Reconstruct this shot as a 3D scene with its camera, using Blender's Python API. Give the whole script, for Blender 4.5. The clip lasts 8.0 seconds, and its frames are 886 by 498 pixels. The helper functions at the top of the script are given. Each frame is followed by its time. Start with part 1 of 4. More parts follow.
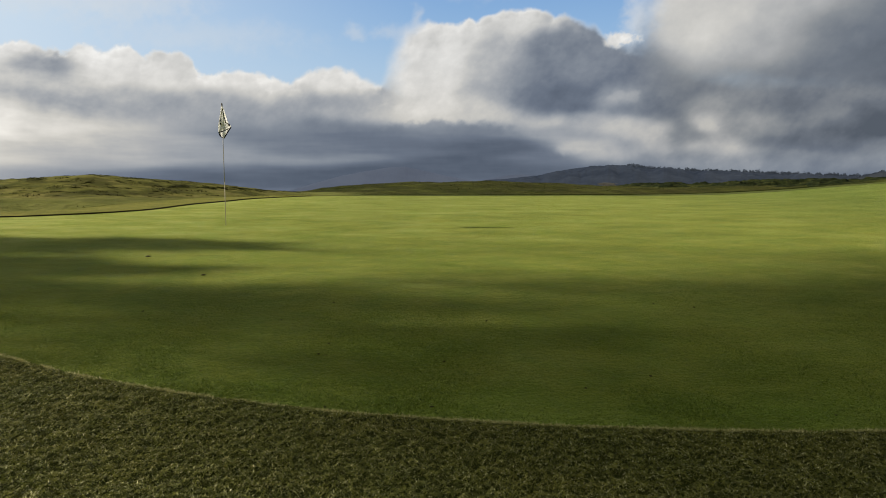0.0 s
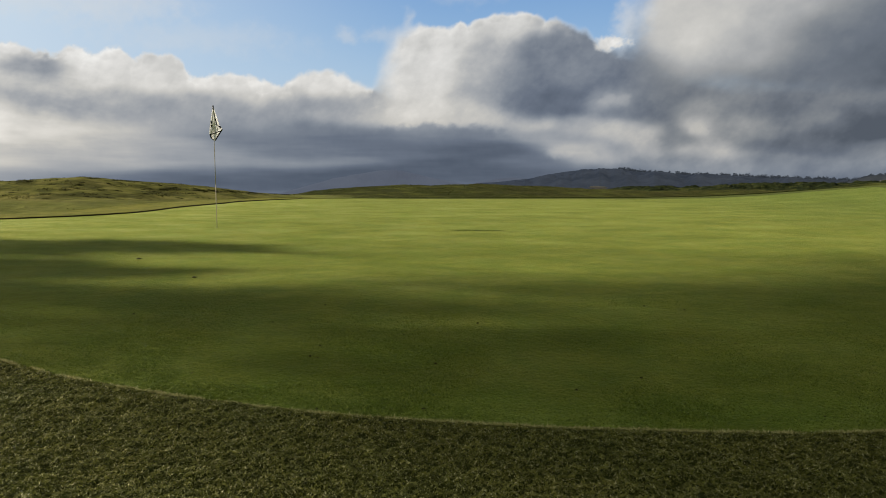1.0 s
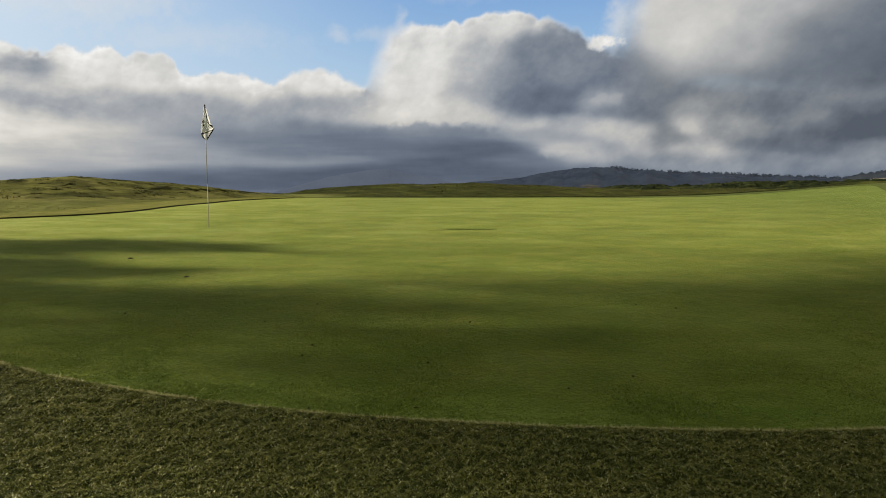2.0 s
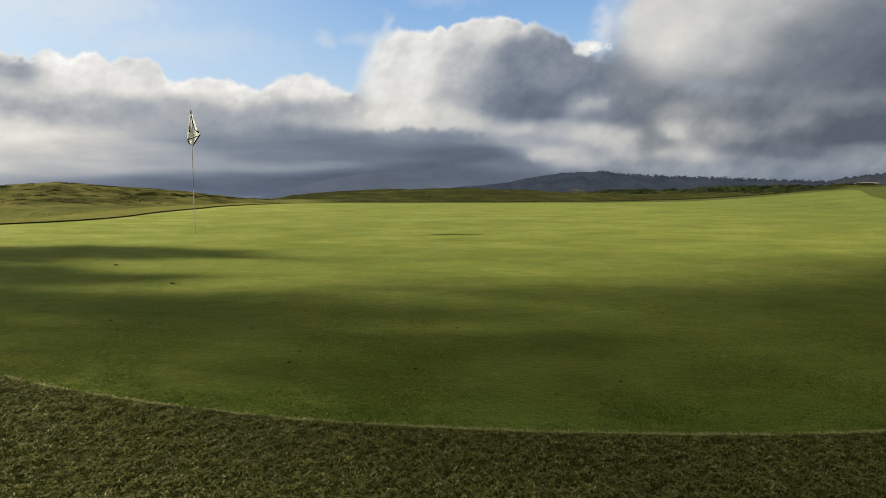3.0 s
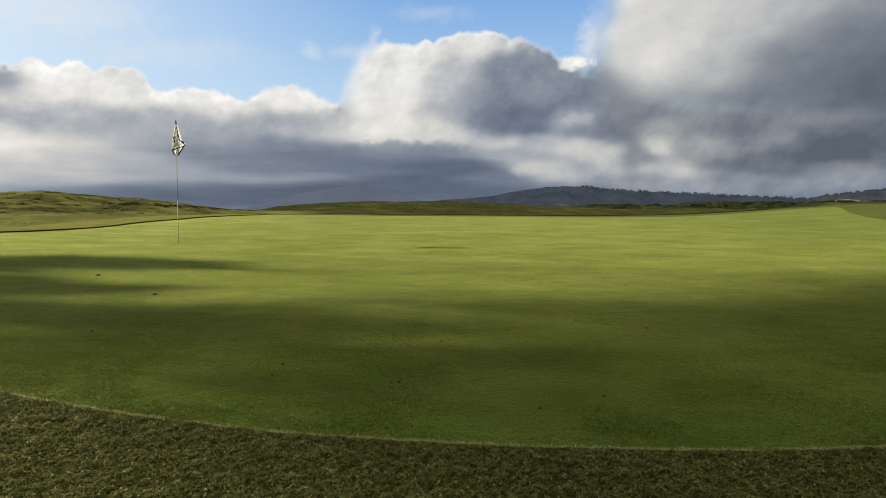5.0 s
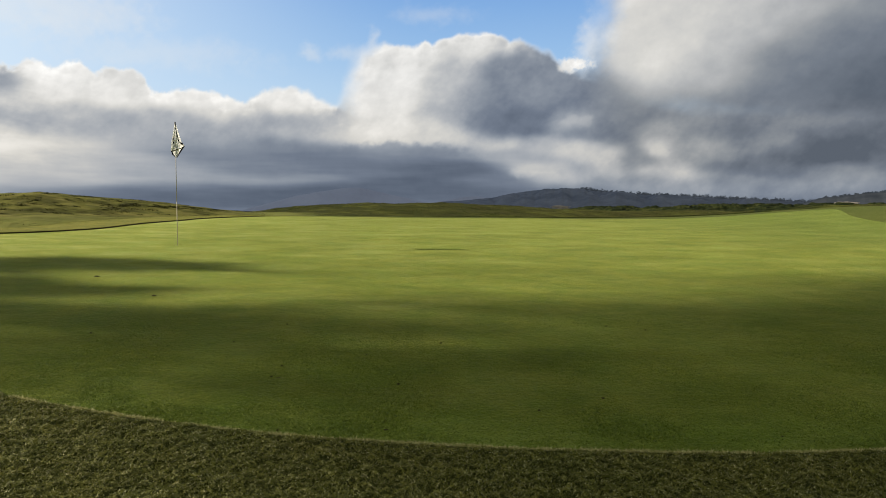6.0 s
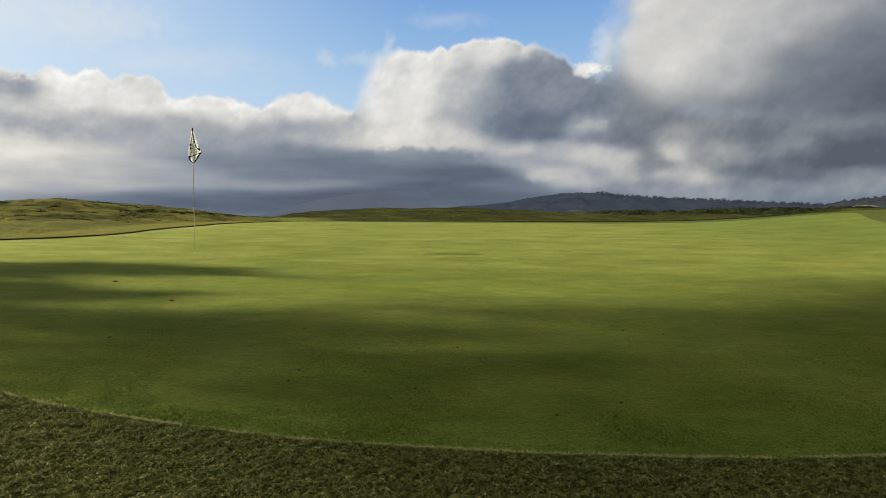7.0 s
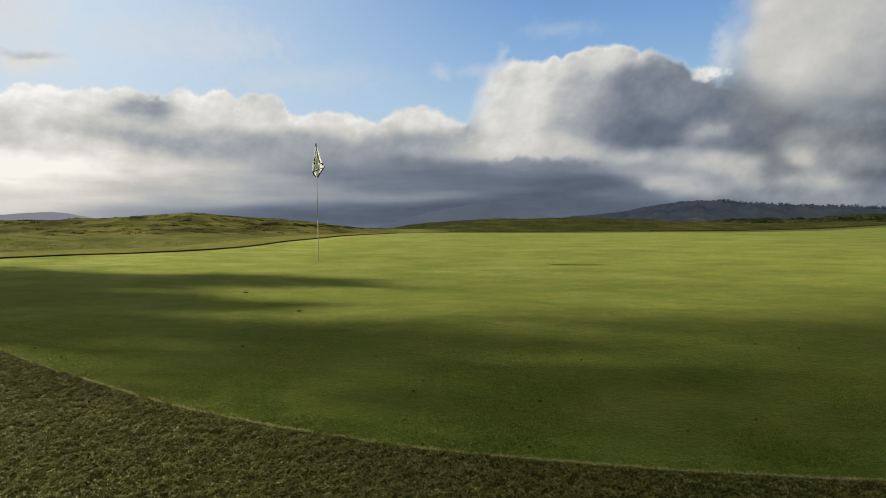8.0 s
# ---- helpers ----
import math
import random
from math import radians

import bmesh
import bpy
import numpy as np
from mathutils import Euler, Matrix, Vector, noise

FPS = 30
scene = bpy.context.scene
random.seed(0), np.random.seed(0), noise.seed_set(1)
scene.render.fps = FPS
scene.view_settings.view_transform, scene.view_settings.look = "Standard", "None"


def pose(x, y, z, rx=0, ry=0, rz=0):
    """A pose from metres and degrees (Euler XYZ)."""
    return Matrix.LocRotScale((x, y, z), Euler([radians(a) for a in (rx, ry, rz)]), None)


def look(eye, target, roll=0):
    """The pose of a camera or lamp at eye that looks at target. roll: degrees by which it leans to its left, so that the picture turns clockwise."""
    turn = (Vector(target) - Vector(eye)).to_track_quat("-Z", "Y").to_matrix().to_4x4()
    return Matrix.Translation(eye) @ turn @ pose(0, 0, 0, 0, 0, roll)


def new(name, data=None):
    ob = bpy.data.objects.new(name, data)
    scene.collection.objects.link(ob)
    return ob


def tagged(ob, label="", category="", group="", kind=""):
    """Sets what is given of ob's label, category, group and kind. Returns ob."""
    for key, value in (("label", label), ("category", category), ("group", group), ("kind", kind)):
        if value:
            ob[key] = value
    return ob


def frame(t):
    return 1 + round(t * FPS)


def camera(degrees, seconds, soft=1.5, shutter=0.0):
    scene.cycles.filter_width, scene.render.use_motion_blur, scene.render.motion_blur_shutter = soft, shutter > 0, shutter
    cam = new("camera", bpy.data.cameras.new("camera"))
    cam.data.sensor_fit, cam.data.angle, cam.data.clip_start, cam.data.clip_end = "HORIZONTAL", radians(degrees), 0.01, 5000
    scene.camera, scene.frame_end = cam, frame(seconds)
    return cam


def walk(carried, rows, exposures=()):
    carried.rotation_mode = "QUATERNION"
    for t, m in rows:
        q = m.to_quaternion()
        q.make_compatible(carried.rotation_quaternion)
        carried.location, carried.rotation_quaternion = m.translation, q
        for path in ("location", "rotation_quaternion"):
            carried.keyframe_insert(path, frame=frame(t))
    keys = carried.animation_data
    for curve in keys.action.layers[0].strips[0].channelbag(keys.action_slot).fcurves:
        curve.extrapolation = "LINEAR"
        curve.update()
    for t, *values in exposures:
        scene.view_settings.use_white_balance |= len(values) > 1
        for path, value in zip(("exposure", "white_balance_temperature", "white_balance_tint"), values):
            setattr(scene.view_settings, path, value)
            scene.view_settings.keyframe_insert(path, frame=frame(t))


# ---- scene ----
# ---- camera ----
cam = camera(55.0, 8.0, soft=0.95)
PATH = [
    (0, pose(0.0000, 0.0000, 1.5000, 85.350, -0.000, 0.000)),
    (0.5, pose(-0.0006, -0.0084, 1.4976, 85.515, 0.042, -0.220)),
    (1, pose(-0.0035, -0.0158, 1.4950, 85.558, -0.100, -0.588)),
    (1.5, pose(-0.0003, -0.0203, 1.4943, 85.426, -0.137, -0.867)),
    (3, pose(0.0027, -0.0140, 1.5034, 85.818, 0.086, -1.939)),
    (3.5, pose(0.0066, -0.0223, 1.5023, 85.970, -0.106, -2.679)),
    (4, pose(0.0069, -0.0206, 1.5082, 86.071, -0.162, -2.891)),
    (4.5, pose(0.0021, -0.0265, 1.5082, 86.560, -0.407, -2.874)),
    (6, pose(-0.0049, -0.0158, 1.5088, 86.802, -0.594, -3.023)),
    (6.5, pose(-0.0056, -0.0145, 1.5082, 87.027, -0.554, -2.774)),
    (7, pose(-0.0125, -0.0107, 1.5024, 87.122, -0.399, -1.986)),
    (7.2, pose(-0.0239, -0.0132, 1.5083, 87.141, -0.169, -0.881)),
    (7.5, pose(-0.0409, -0.0169, 1.5171, 87.388, 0.177, 1.835)),
    (7.75, pose(-0.0610, -0.0166, 1.5140, 87.722, 0.214, 4.168)),
    (8, pose(-0.0812, -0.0163, 1.5108, 87.821, 0.251, 5.679)),
]
STOPS = 1.0
walk(cam, PATH, [(0, 1.0), (1, 0.95), (3, 1.13), (4.5, 1.20), (6.5, 1.17), (7, 1.11), (8, 0.98)])

# ---- daylight: low evening sun from the side, broken cloud ----
SUN_BEARING, SUN_HEIGHT = -83.6, 20.7
sun_way = Vector((math.sin(radians(SUN_BEARING)) * math.cos(radians(SUN_HEIGHT)),
                  math.cos(radians(SUN_BEARING)) * math.cos(radians(SUN_HEIGHT)),
                  math.sin(radians(SUN_HEIGHT))))
sun = new("sun", bpy.data.lights.new("sun", "SUN"))
sun.data.energy, sun.data.angle, sun.data.color = 4.6, radians(1.2), (1.0, 0.865, 0.68)
sun.matrix_world = look(sun_way * 100, (0, 0, 0))

world = bpy.data.worlds.new("world")
scene.world = world
world.use_nodes = True
sky = world.node_tree.nodes.new("ShaderNodeTexSky")
sky.sky_type, sky.sun_disc = "NISHITA", False
sky.sun_elevation, sky.sun_rotation = radians(SUN_HEIGHT), radians(SUN_BEARING)
background = world.node_tree.nodes["Background"]
background.inputs["Strength"].default_value = 0.054
# broken grey cloud all over the sky
overcast = world.node_tree.nodes.new("ShaderNodeMix")
overcast.data_type = "RGBA"
overcast.inputs[0].default_value = 0.8
overcast.inputs[7].default_value = (3.8, 3.45, 2.45, 1)
world.node_tree.links.new(sky.outputs[0], overcast.inputs[6])
world.node_tree.links.new(overcast.outputs[2], background.inputs["Color"])


# ---- materials ----
class Nodes:
    """A short hand for building one node material."""

    def __init__(self, name):
        self.mat = bpy.data.materials.new(name)
        self.mat.use_nodes = True
        self.tree = self.mat.node_tree
        self.bsdf = self.tree.nodes["Principled BSDF"]
        self.out = self.tree.nodes["Material Output"]

    def add(self, kind, **inputs):
        n = self.tree.nodes.new(kind)
        for key, value in inputs.items():
            n.inputs[key.replace("_", " ")].default_value = value
        return n

    def link(self, a, b):
        self.tree.links.new(a, b)

    def coords(self, kind="Object", scale=(1, 1, 1)):
        m = self.add("ShaderNodeMapping", Scale=scale)
        self.link(self.add("ShaderNodeTexCoord").outputs[kind], m.inputs[0])
        return m.outputs[0]

    def noise(self, vec, scale, detail=4.0, rough=0.55):
        n = self.add("ShaderNodeTexNoise", Scale=scale, Detail=detail, Roughness=rough)
        self.link(vec, n.inputs["Vector"])
        return n.outputs["Fac"]

    def ramp(self, fac, *stops):
        r = self.add("ShaderNodeValToRGB")
        while len(r.color_ramp.elements) < len(stops):
            r.color_ramp.elements.new(0.5)
        for e, (at, c) in zip(r.color_ramp.elements, stops):
            e.position, e.color = at, (*c, 1)
        self.link(fac, r.inputs[0])
        return r.outputs[0]

    def mix(self, fac, a, b, how="MIX"):
        m = self.tree.nodes.new("ShaderNodeMix")
        m.data_type, m.blend_type = "RGBA", how
        for value, socket in ((fac, m.inputs[0]), (a, m.inputs[6]), (b, m.inputs[7])):
            if isinstance(value, (int, float)):
                socket.default_value = value
            elif isinstance(value, tuple):
                socket.default_value = (*value, 1)
            else:
                self.link(value, socket)
        return m.outputs[2]

    def math(self, how, a, b=0.0):
        m = self.tree.nodes.new("ShaderNodeMath")
        m.operation = how
        for value, socket in ((a, m.inputs[0]), (b, m.inputs[1])):
            if isinstance(value, (int, float)):
                socket.default_value = value
            else:
                self.link(value, socket)
        return m.outputs[0]

    def attr(self, name):
        n = self.tree.nodes.new("ShaderNodeAttribute")
        n.attribute_name = name
        return n.outputs["Fac"]

    def island(self):
        return self.tree.nodes.new("ShaderNodeNewGeometry").outputs["Random Per Island"]

    def finish(self, color, rough=0.85, specular=0.2, bump=None, depth=0.01, strength=0.6, sheen=0.0, tint=(1, 1, 1)):
        if isinstance(color, tuple):
            self.bsdf.inputs["Base Color"].default_value = (*color, 1)
        else:
            self.link(color, self.bsdf.inputs["Base Color"])
        self.bsdf.inputs["Roughness"].default_value = rough
        self.bsdf.inputs["Specular IOR Level"].default_value = specular
        self.bsdf.inputs["Sheen Weight"].default_value = sheen
        self.bsdf.inputs["Sheen Roughness"].default_value = 0.3
        self.bsdf.inputs["Sheen Tint"].default_value = (*tint, 1)
        if bump is not None:
            b = self.add("ShaderNodeBump", Strength=strength, Distance=depth)
            self.link(bump, b.inputs["Height"])
            self.link(b.outputs[0], self.bsdf.inputs["Normal"])
        return self.mat


def green_turf():
    n = Nodes("green_turf")
    v = n.coords()
    fine = n.noise(v, 160, 3)
    clump = n.noise(v, 22, 4)
    patch = n.noise(n.coords(scale=(0.55, 1.0, 1.0)), 1.3, 5, 0.6)
    base = n.ramp(patch, (0.34, (0.117, 0.153, 0.012)), (0.50, (0.154, 0.188, 0.021)), (0.66, (0.187, 0.219, 0.038)))
    broad = n.noise(v, 0.55, 5, 0.65)
    base = n.mix(0.5, base, n.ramp(broad, (0.36, (0.68, 0.73, 0.62)), (0.5, (1.0, 1.0, 1.0)), (0.62, (1.17, 1.18, 1.55))), "MULTIPLY")
    hue = n.noise(v, 2.2, 4, 0.6)
    base = n.mix(0.6, base, n.ramp(hue, (0.36, (0.76, 0.95, 0.70)), (0.5, (0.92, 0.96, 0.88)), (0.64, (1.07, 1.0, 0.92))), "MULTIPLY")
    streak = n.noise(n.coords(scale=(0.5, 1.0, 1.0)), 5.5, 5, 0.65)
    base = n.mix(0.6, base, n.ramp(streak, (0.36, (0.76, 0.80, 0.70)), (0.5, (0.97, 0.97, 0.95)), (0.64, (1.14, 1.14, 1.36))), "MULTIPLY")
    base = n.mix(n.math("MULTIPLY", n.attr("edge"), 0.8), base, n.mix(1.0, base, (1.12, 1.30, 1.5), "MULTIPLY"))
    base = n.mix(0.55, base, n.ramp(fine, (0.38, (0.55, 0.58, 0.52)), (0.62, (1.12, 1.12, 1.0))), "MULTIPLY")
    base = n.mix(0.45, base, n.ramp(clump, (0.35, (0.55, 0.62, 0.5)), (0.65, (1.0, 1.0, 1.0))), "MULTIPLY")
    # sunlit brightness of the far and left turf is put into its colour
    base = n.mix(n.math("MULTIPLY", n.attr("sun_tone"), n.math("ADD", 0.3, patch)), base, n.mix(1.0, base, (2.05, 1.88, 3.5), "MULTIPLY"))
    # shade on the right mound, painted in as a darker green
    base = n.mix(n.attr("lush_shade"), base, n.mix(1.0, base, (0.60, 0.73, 0.60), "MULTIPLY"))
    grain = n.noise(v, 55, 3)
    base = n.mix(0.5, base, n.ramp(grain, (0.40, (0.55, 0.60, 0.5)), (0.60, (1.12, 1.12, 1.08))), "MULTIPLY")
    h = n.math("ADD", n.math("MULTIPLY", fine, 0.5), n.math("ADD", n.math("MULTIPLY", clump, 2.4), n.math("MULTIPLY", grain, 2.0)))
    h = n.math("ADD", h, n.math("MULTIPLY", n.noise(v, 0.9, 4, 0.5), 8.0))
    return n.finish(base, 0.8, 0.04, h, 0.012, 1.0, 0.17, (0.90, 1.0, 0.40))


def fringe_turf():
    n = Nodes("fringe_turf")
    v = n.coords()
    fine, clump, patch = n.noise(v, 110, 4), n.noise(v, 18, 4), n.noise(v, 1.1, 4)
    base = n.ramp(patch, (0.3, (0.034, 0.046, 0.010)), (0.7, (0.054, 0.066, 0.016)))
    base = n.mix(0.7, base, n.ramp(fine, (0.3, (0.25, 0.28, 0.22)), (0.7, (1.0, 1.0, 0.9))), "MULTIPLY")
    base = n.mix(0.5, base, n.ramp(clump, (0.35, (0.4, 0.45, 0.35)), (0.65, (1.0, 1.0, 1.0))), "MULTIPLY")
    # shade between the near blades is put into the base colour
    base = n.mix(n.attr("blade_shade"), n.ramp(clump, (0.3, (0.030, 0.044, 0.010)), (0.7, (0.056, 0.078, 0.018))), base)
    base = n.mix(n.attr("mown"), base, n.mix(0.6, n.ramp(patch, (0.3, (0.125, 0.134, 0.022)), (0.7, (0.188, 0.182, 0.040))), n.ramp(n.noise(v, 4.0, 6, 0.7), (0.38, (0.35, 0.4, 0.3)), (0.6, (1.0, 1.0, 1.0))), "MULTIPLY"))
    return n.finish(base, 0.85, 0.05, n.math("ADD", fine, n.math("MULTIPLY", clump, 2.0)), 0.015, 0.8, 0.05, (0.9, 1.0, 0.3))


def blade_grass(name, dark, mid, pale, tips=0.8, clump=0.0, gloss=0.3):
    n = Nodes(name)
    base = n.ramp(n.island(), (0.0, dark), (0.45, mid), (tips, mid), (1.0, pale))
    patch = n.noise(n.coords(), 1.4, 4)
    base = n.mix(0.5, base, n.ramp(patch, (0.3, (0.6, 0.68, 0.5)), (0.7, (1.0, 0.95, 0.9))), "MULTIPLY")
    if clump:
        base = n.mix(clump, base, n.ramp(n.noise(n.coords(), 60, 3), (0.36, (0.25, 0.28, 0.2)), (0.5, (0.9, 0.9, 0.9)), (0.62, (1.5, 1.45, 1.5))), "MULTIPLY")
        base = n.mix(0.8, base, n.ramp(n.noise(n.coords(scale=(1.0, 0.7, 1.0)), 13, 4, 0.6), (0.36, (0.62, 0.66, 0.60)), (0.5, (1.0, 1.0, 1.0)), (0.64, (1.3, 1.28, 1.34))), "MULTIPLY")
    return n.finish(base, 0.6, gloss)


def land():
    n = Nodes("links_land")
    v = n.coords()
    rough, lush_shade, front = n.attr("rough"), n.attr("lush_shade"), n.attr("front")
    mown = n.ramp(n.noise(v, 0.9, 5), (0.3, (0.115, 0.140, 0.035)), (0.7, (0.170, 0.185, 0.060)))
    walked = n.ramp(n.noise(v, 18, 5), (0.3, (0.040, 0.050, 0.014)), (0.7, (0.098, 0.105, 0.034)))
    mown = n.mix(front, mown, walked)
    wild = n.ramp(n.noise(v, 0.35, 6, 0.65), (0.38, (0.046, 0.054, 0.012)), (0.49, (0.100, 0.106, 0.025)), (0.62, (0.150, 0.143, 0.046)))
    wild = n.mix(0.5, wild, n.ramp(n.noise(v, 2.6, 5, 0.7), (0.35, (0.35, 0.4, 0.3)), (0.6, (1.0, 1.0, 1.0))), "MULTIPLY")
    wild = n.mix(0.8, wild, n.ramp(n.noise(v, 0.42, 6, 0.62), (0.42, (0.30, 0.34, 0.26)), (0.52, (1.0, 1.0, 1.0))), "MULTIPLY")
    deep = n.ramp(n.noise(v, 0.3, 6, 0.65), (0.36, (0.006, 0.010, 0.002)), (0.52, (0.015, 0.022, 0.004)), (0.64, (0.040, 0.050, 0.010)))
    base = n.mix(rough, mown, n.mix(lush_shade, wild, deep))
    # haze painted into the land's colour as it recedes
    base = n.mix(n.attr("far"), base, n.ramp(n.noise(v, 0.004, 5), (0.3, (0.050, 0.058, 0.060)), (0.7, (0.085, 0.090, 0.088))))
    return n.finish(base, 0.95, 0.02, n.math("ADD", n.noise(v, 0.9, 6, 0.6), n.math("MULTIPLY", n.noise(v, 9, 4), 0.15)), 0.5, 0.55, 0.04, (0.9, 0.85, 0.3))


def scrub_thicket():
    n = Nodes("scrub_thicket")
    v = n.coords()
    f = n.noise(v, 1.1, 6, 0.65)
    base = n.ramp(f, (0.36, (0.006, 0.010, 0.004)), (0.5, (0.014, 0.020, 0.007)), (0.64, (0.034, 0.040, 0.014)))
    return n.finish(base, 0.95, 0.02, n.noise(v, 2.4, 6, 0.7), 0.25, 0.8)


# distance haze is put into the base colour and a faint emission
def hazed_wood(name, dark, pale, scale, haze_glow=0.0):
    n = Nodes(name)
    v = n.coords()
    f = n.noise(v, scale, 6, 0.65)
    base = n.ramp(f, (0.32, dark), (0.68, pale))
    if haze_glow:
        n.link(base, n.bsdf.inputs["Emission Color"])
        n.bsdf.inputs["Emission Strength"].default_value = haze_glow
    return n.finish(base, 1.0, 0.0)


def sky_material():
    """The far sky: cloud cover and its light, as they were worked out for the dome, over a blue gradient."""
    n = Nodes("far_sky")
    n.tree.nodes.remove(n.bsdf)
    v = n.coords("UV")
    wisp = n.noise(v, 1.1, 6, 0.6)
    light = n.math("ADD", n.attr("light"), n.math("MULTIPLY", n.math("SUBTRACT", wisp, 0.5), 0.04))
    cloud = n.ramp(light, (0.38, (0.087, 0.109, 0.15)), (0.48, (0.145, 0.174, 0.227)), (0.58, (0.234, 0.264, 0.31)), (0.7, (0.383, 0.402, 0.428)), (0.82, (0.582, 0.582, 0.569)), (0.92, (0.763, 0.756, 0.735)), (1.0, (0.93, 0.925, 0.90)))
    blue = n.ramp(n.attr("height"), (0, (0.545, 0.613, 0.666)), (0.3, (0.449, 0.588, 0.72)), (0.45, (0.368, 0.539, 0.735)), (0.62, (0.272, 0.454, 0.707)), (0.8, (0.199, 0.373, 0.666)), (1, (0.139, 0.289, 0.588)))
    cloud = n.mix(n.attr("warm"), cloud, n.mix(1.0, cloud, (1.055, 0.995, 0.90), "MULTIPLY"))
    blue = n.mix(n.math("MULTIPLY", n.attr("haze"), 0.75), blue, (0.60, 0.72, 0.84))
    color = n.mix(n.attr("cover"), blue, cloud)
    e = n.add("ShaderNodeEmission")
    e.inputs["Strength"].default_value = 1.0 / 2 ** STOPS
    n.link(color, e.inputs["Color"])
    m = n.tree.nodes.new("ShaderNodeMixShader")
    n.link(n.attr("solid"), m.inputs[0])
    n.link(n.tree.nodes.new("ShaderNodeBsdfTransparent").outputs[0], m.inputs[1])
    n.link(e.outputs[0], m.inputs[2])
    n.link(m.outputs[0], n.out.inputs["Surface"])
    return n.mat


def plain(name, color, rough=0.6, metal=0.0, speckle=0.25, scale=40.0):
    n = Nodes(name)
    f = n.noise(n.coords(), scale, 4)
    base = n.mix(1.0, color, n.ramp(f, (0.3, (1 - speckle,) * 3), (0.7, (1, 1, 1))), "MULTIPLY")
    n.bsdf.inputs["Metallic"].default_value = metal
    return n.finish(base, rough, 0.3, f, 0.001, 0.3)


def cloth(name, color):
    n = Nodes(name)
    f = n.noise(n.coords(), 90, 4)
    base = n.mix(1.0, color, n.ramp(f, (0.3, (0.85, 0.85, 0.85)), (0.7, (1, 1, 1))), "MULTIPLY")
    mat = n.finish(base, 0.8, 0.1, f, 0.002, 0.4)
    t = n.tree.nodes.new("ShaderNodeBsdfTranslucent")
    n.link(base, t.inputs["Color"])
    m = n.add("ShaderNodeMixShader")
    m.inputs[0].default_value = 0.4
    n.link(n.bsdf.outputs[0], m.inputs[1])
    n.link(t.outputs[0], m.inputs[2])
    n.link(m.outputs[0], n.out.inputs["Surface"])
    return mat


GREEN, FRINGE, LAND = green_turf(), fringe_turf(), land()
GREEN_BLADE = blade_grass("green_blades", (0.046, 0.088, 0.004), (0.138, 0.200, 0.012), (0.36, 0.44, 0.10))
FRINGE_BLADE = blade_grass("fringe_blades", (0.036, 0.044, 0.009), (0.218, 0.234, 0.046), (0.68, 0.68, 0.42), 0.83, 0.40)
RIM_BLADE = blade_grass("rim_blades", (0.30, 0.30, 0.11), (0.62, 0.59, 0.30), (0.94, 0.91, 0.62))
DUNE_BLADE = blade_grass("dune_blades", (0.016, 0.020, 0.005), (0.030, 0.034, 0.009), (0.045, 0.046, 0.015), gloss=0.03)
APRON_BLADE = blade_grass("apron_blades", (0.080, 0.086, 0.018), (0.120, 0.124, 0.030), (0.180, 0.170, 0.050), gloss=0.0)
ROUGH_BLADE = blade_grass("rough_blades", (0.010, 0.016, 0.003), (0.024, 0.034, 0.006), (0.040, 0.048, 0.011), gloss=0.03)
SCRUB = scrub_thicket()
TREE_LEAF = blade_grass("pine_needles", (0.016, 0.030, 0.012), (0.035, 0.055, 0.020), (0.07, 0.085, 0.03))
BARK = plain("pine_bark", (0.12, 0.085, 0.06), 0.9, 0.0, 0.6, 12)
WHITE_PAINT = plain("pole_paint", (0.34, 0.32, 0.27), 0.5, 0.0, 0.2, 30)
DARK_PAINT = plain("dark_paint", (0.03, 0.03, 0.035), 0.5)
CLOTH, CLOTH_EDGE = cloth("flag_cloth", (0.82, 0.84, 0.85)), cloth("flag_edging", (0.025, 0.025, 0.03))
CUP_WHITE = plain("cup_plastic", (0.75, 0.75, 0.72), 0.4)
SOIL = plain("turf_soil", (0.050, 0.046, 0.018), 0.95, 0.0, 0.5, 300)
EDGE_DARK = plain("edge_earth_shade", (0.020, 0.017, 0.010), 1.0, 0.0, 0.5, 60)
LEAF_BROWN = plain("dry_leaf", (0.16, 0.12, 0.06), 0.8, 0.0, 0.4, 200)
SAND = plain("far_sand", (0.33, 0.31, 0.29), 0.95, 0.0, 0.3, 0.02)


# ---- lay of the land ----
def table(x, xs, zs):
    """A smooth curve through the given stations."""
    xs, zs = np.array(xs, float), np.array(zs, float)
    slope = np.gradient(zs, xs)
    i = np.clip(np.searchsorted(xs, x) - 1, 0, len(xs) - 2)
    h = xs[i + 1] - xs[i]
    s = np.clip((x - xs[i]) / h, 0, 1)
    return (zs[i] * (2 * s**3 - 3 * s**2 + 1) + slope[i] * h * (s**3 - 2 * s**2 + s)
            + zs[i + 1] * (3 * s**2 - 2 * s**3) + slope[i + 1] * h * (s**3 - s**2))


def smooth(a, b, x):
    s = np.clip((x - a) / (b - a), 0, 1)
    return s * s * (3 - 2 * s)


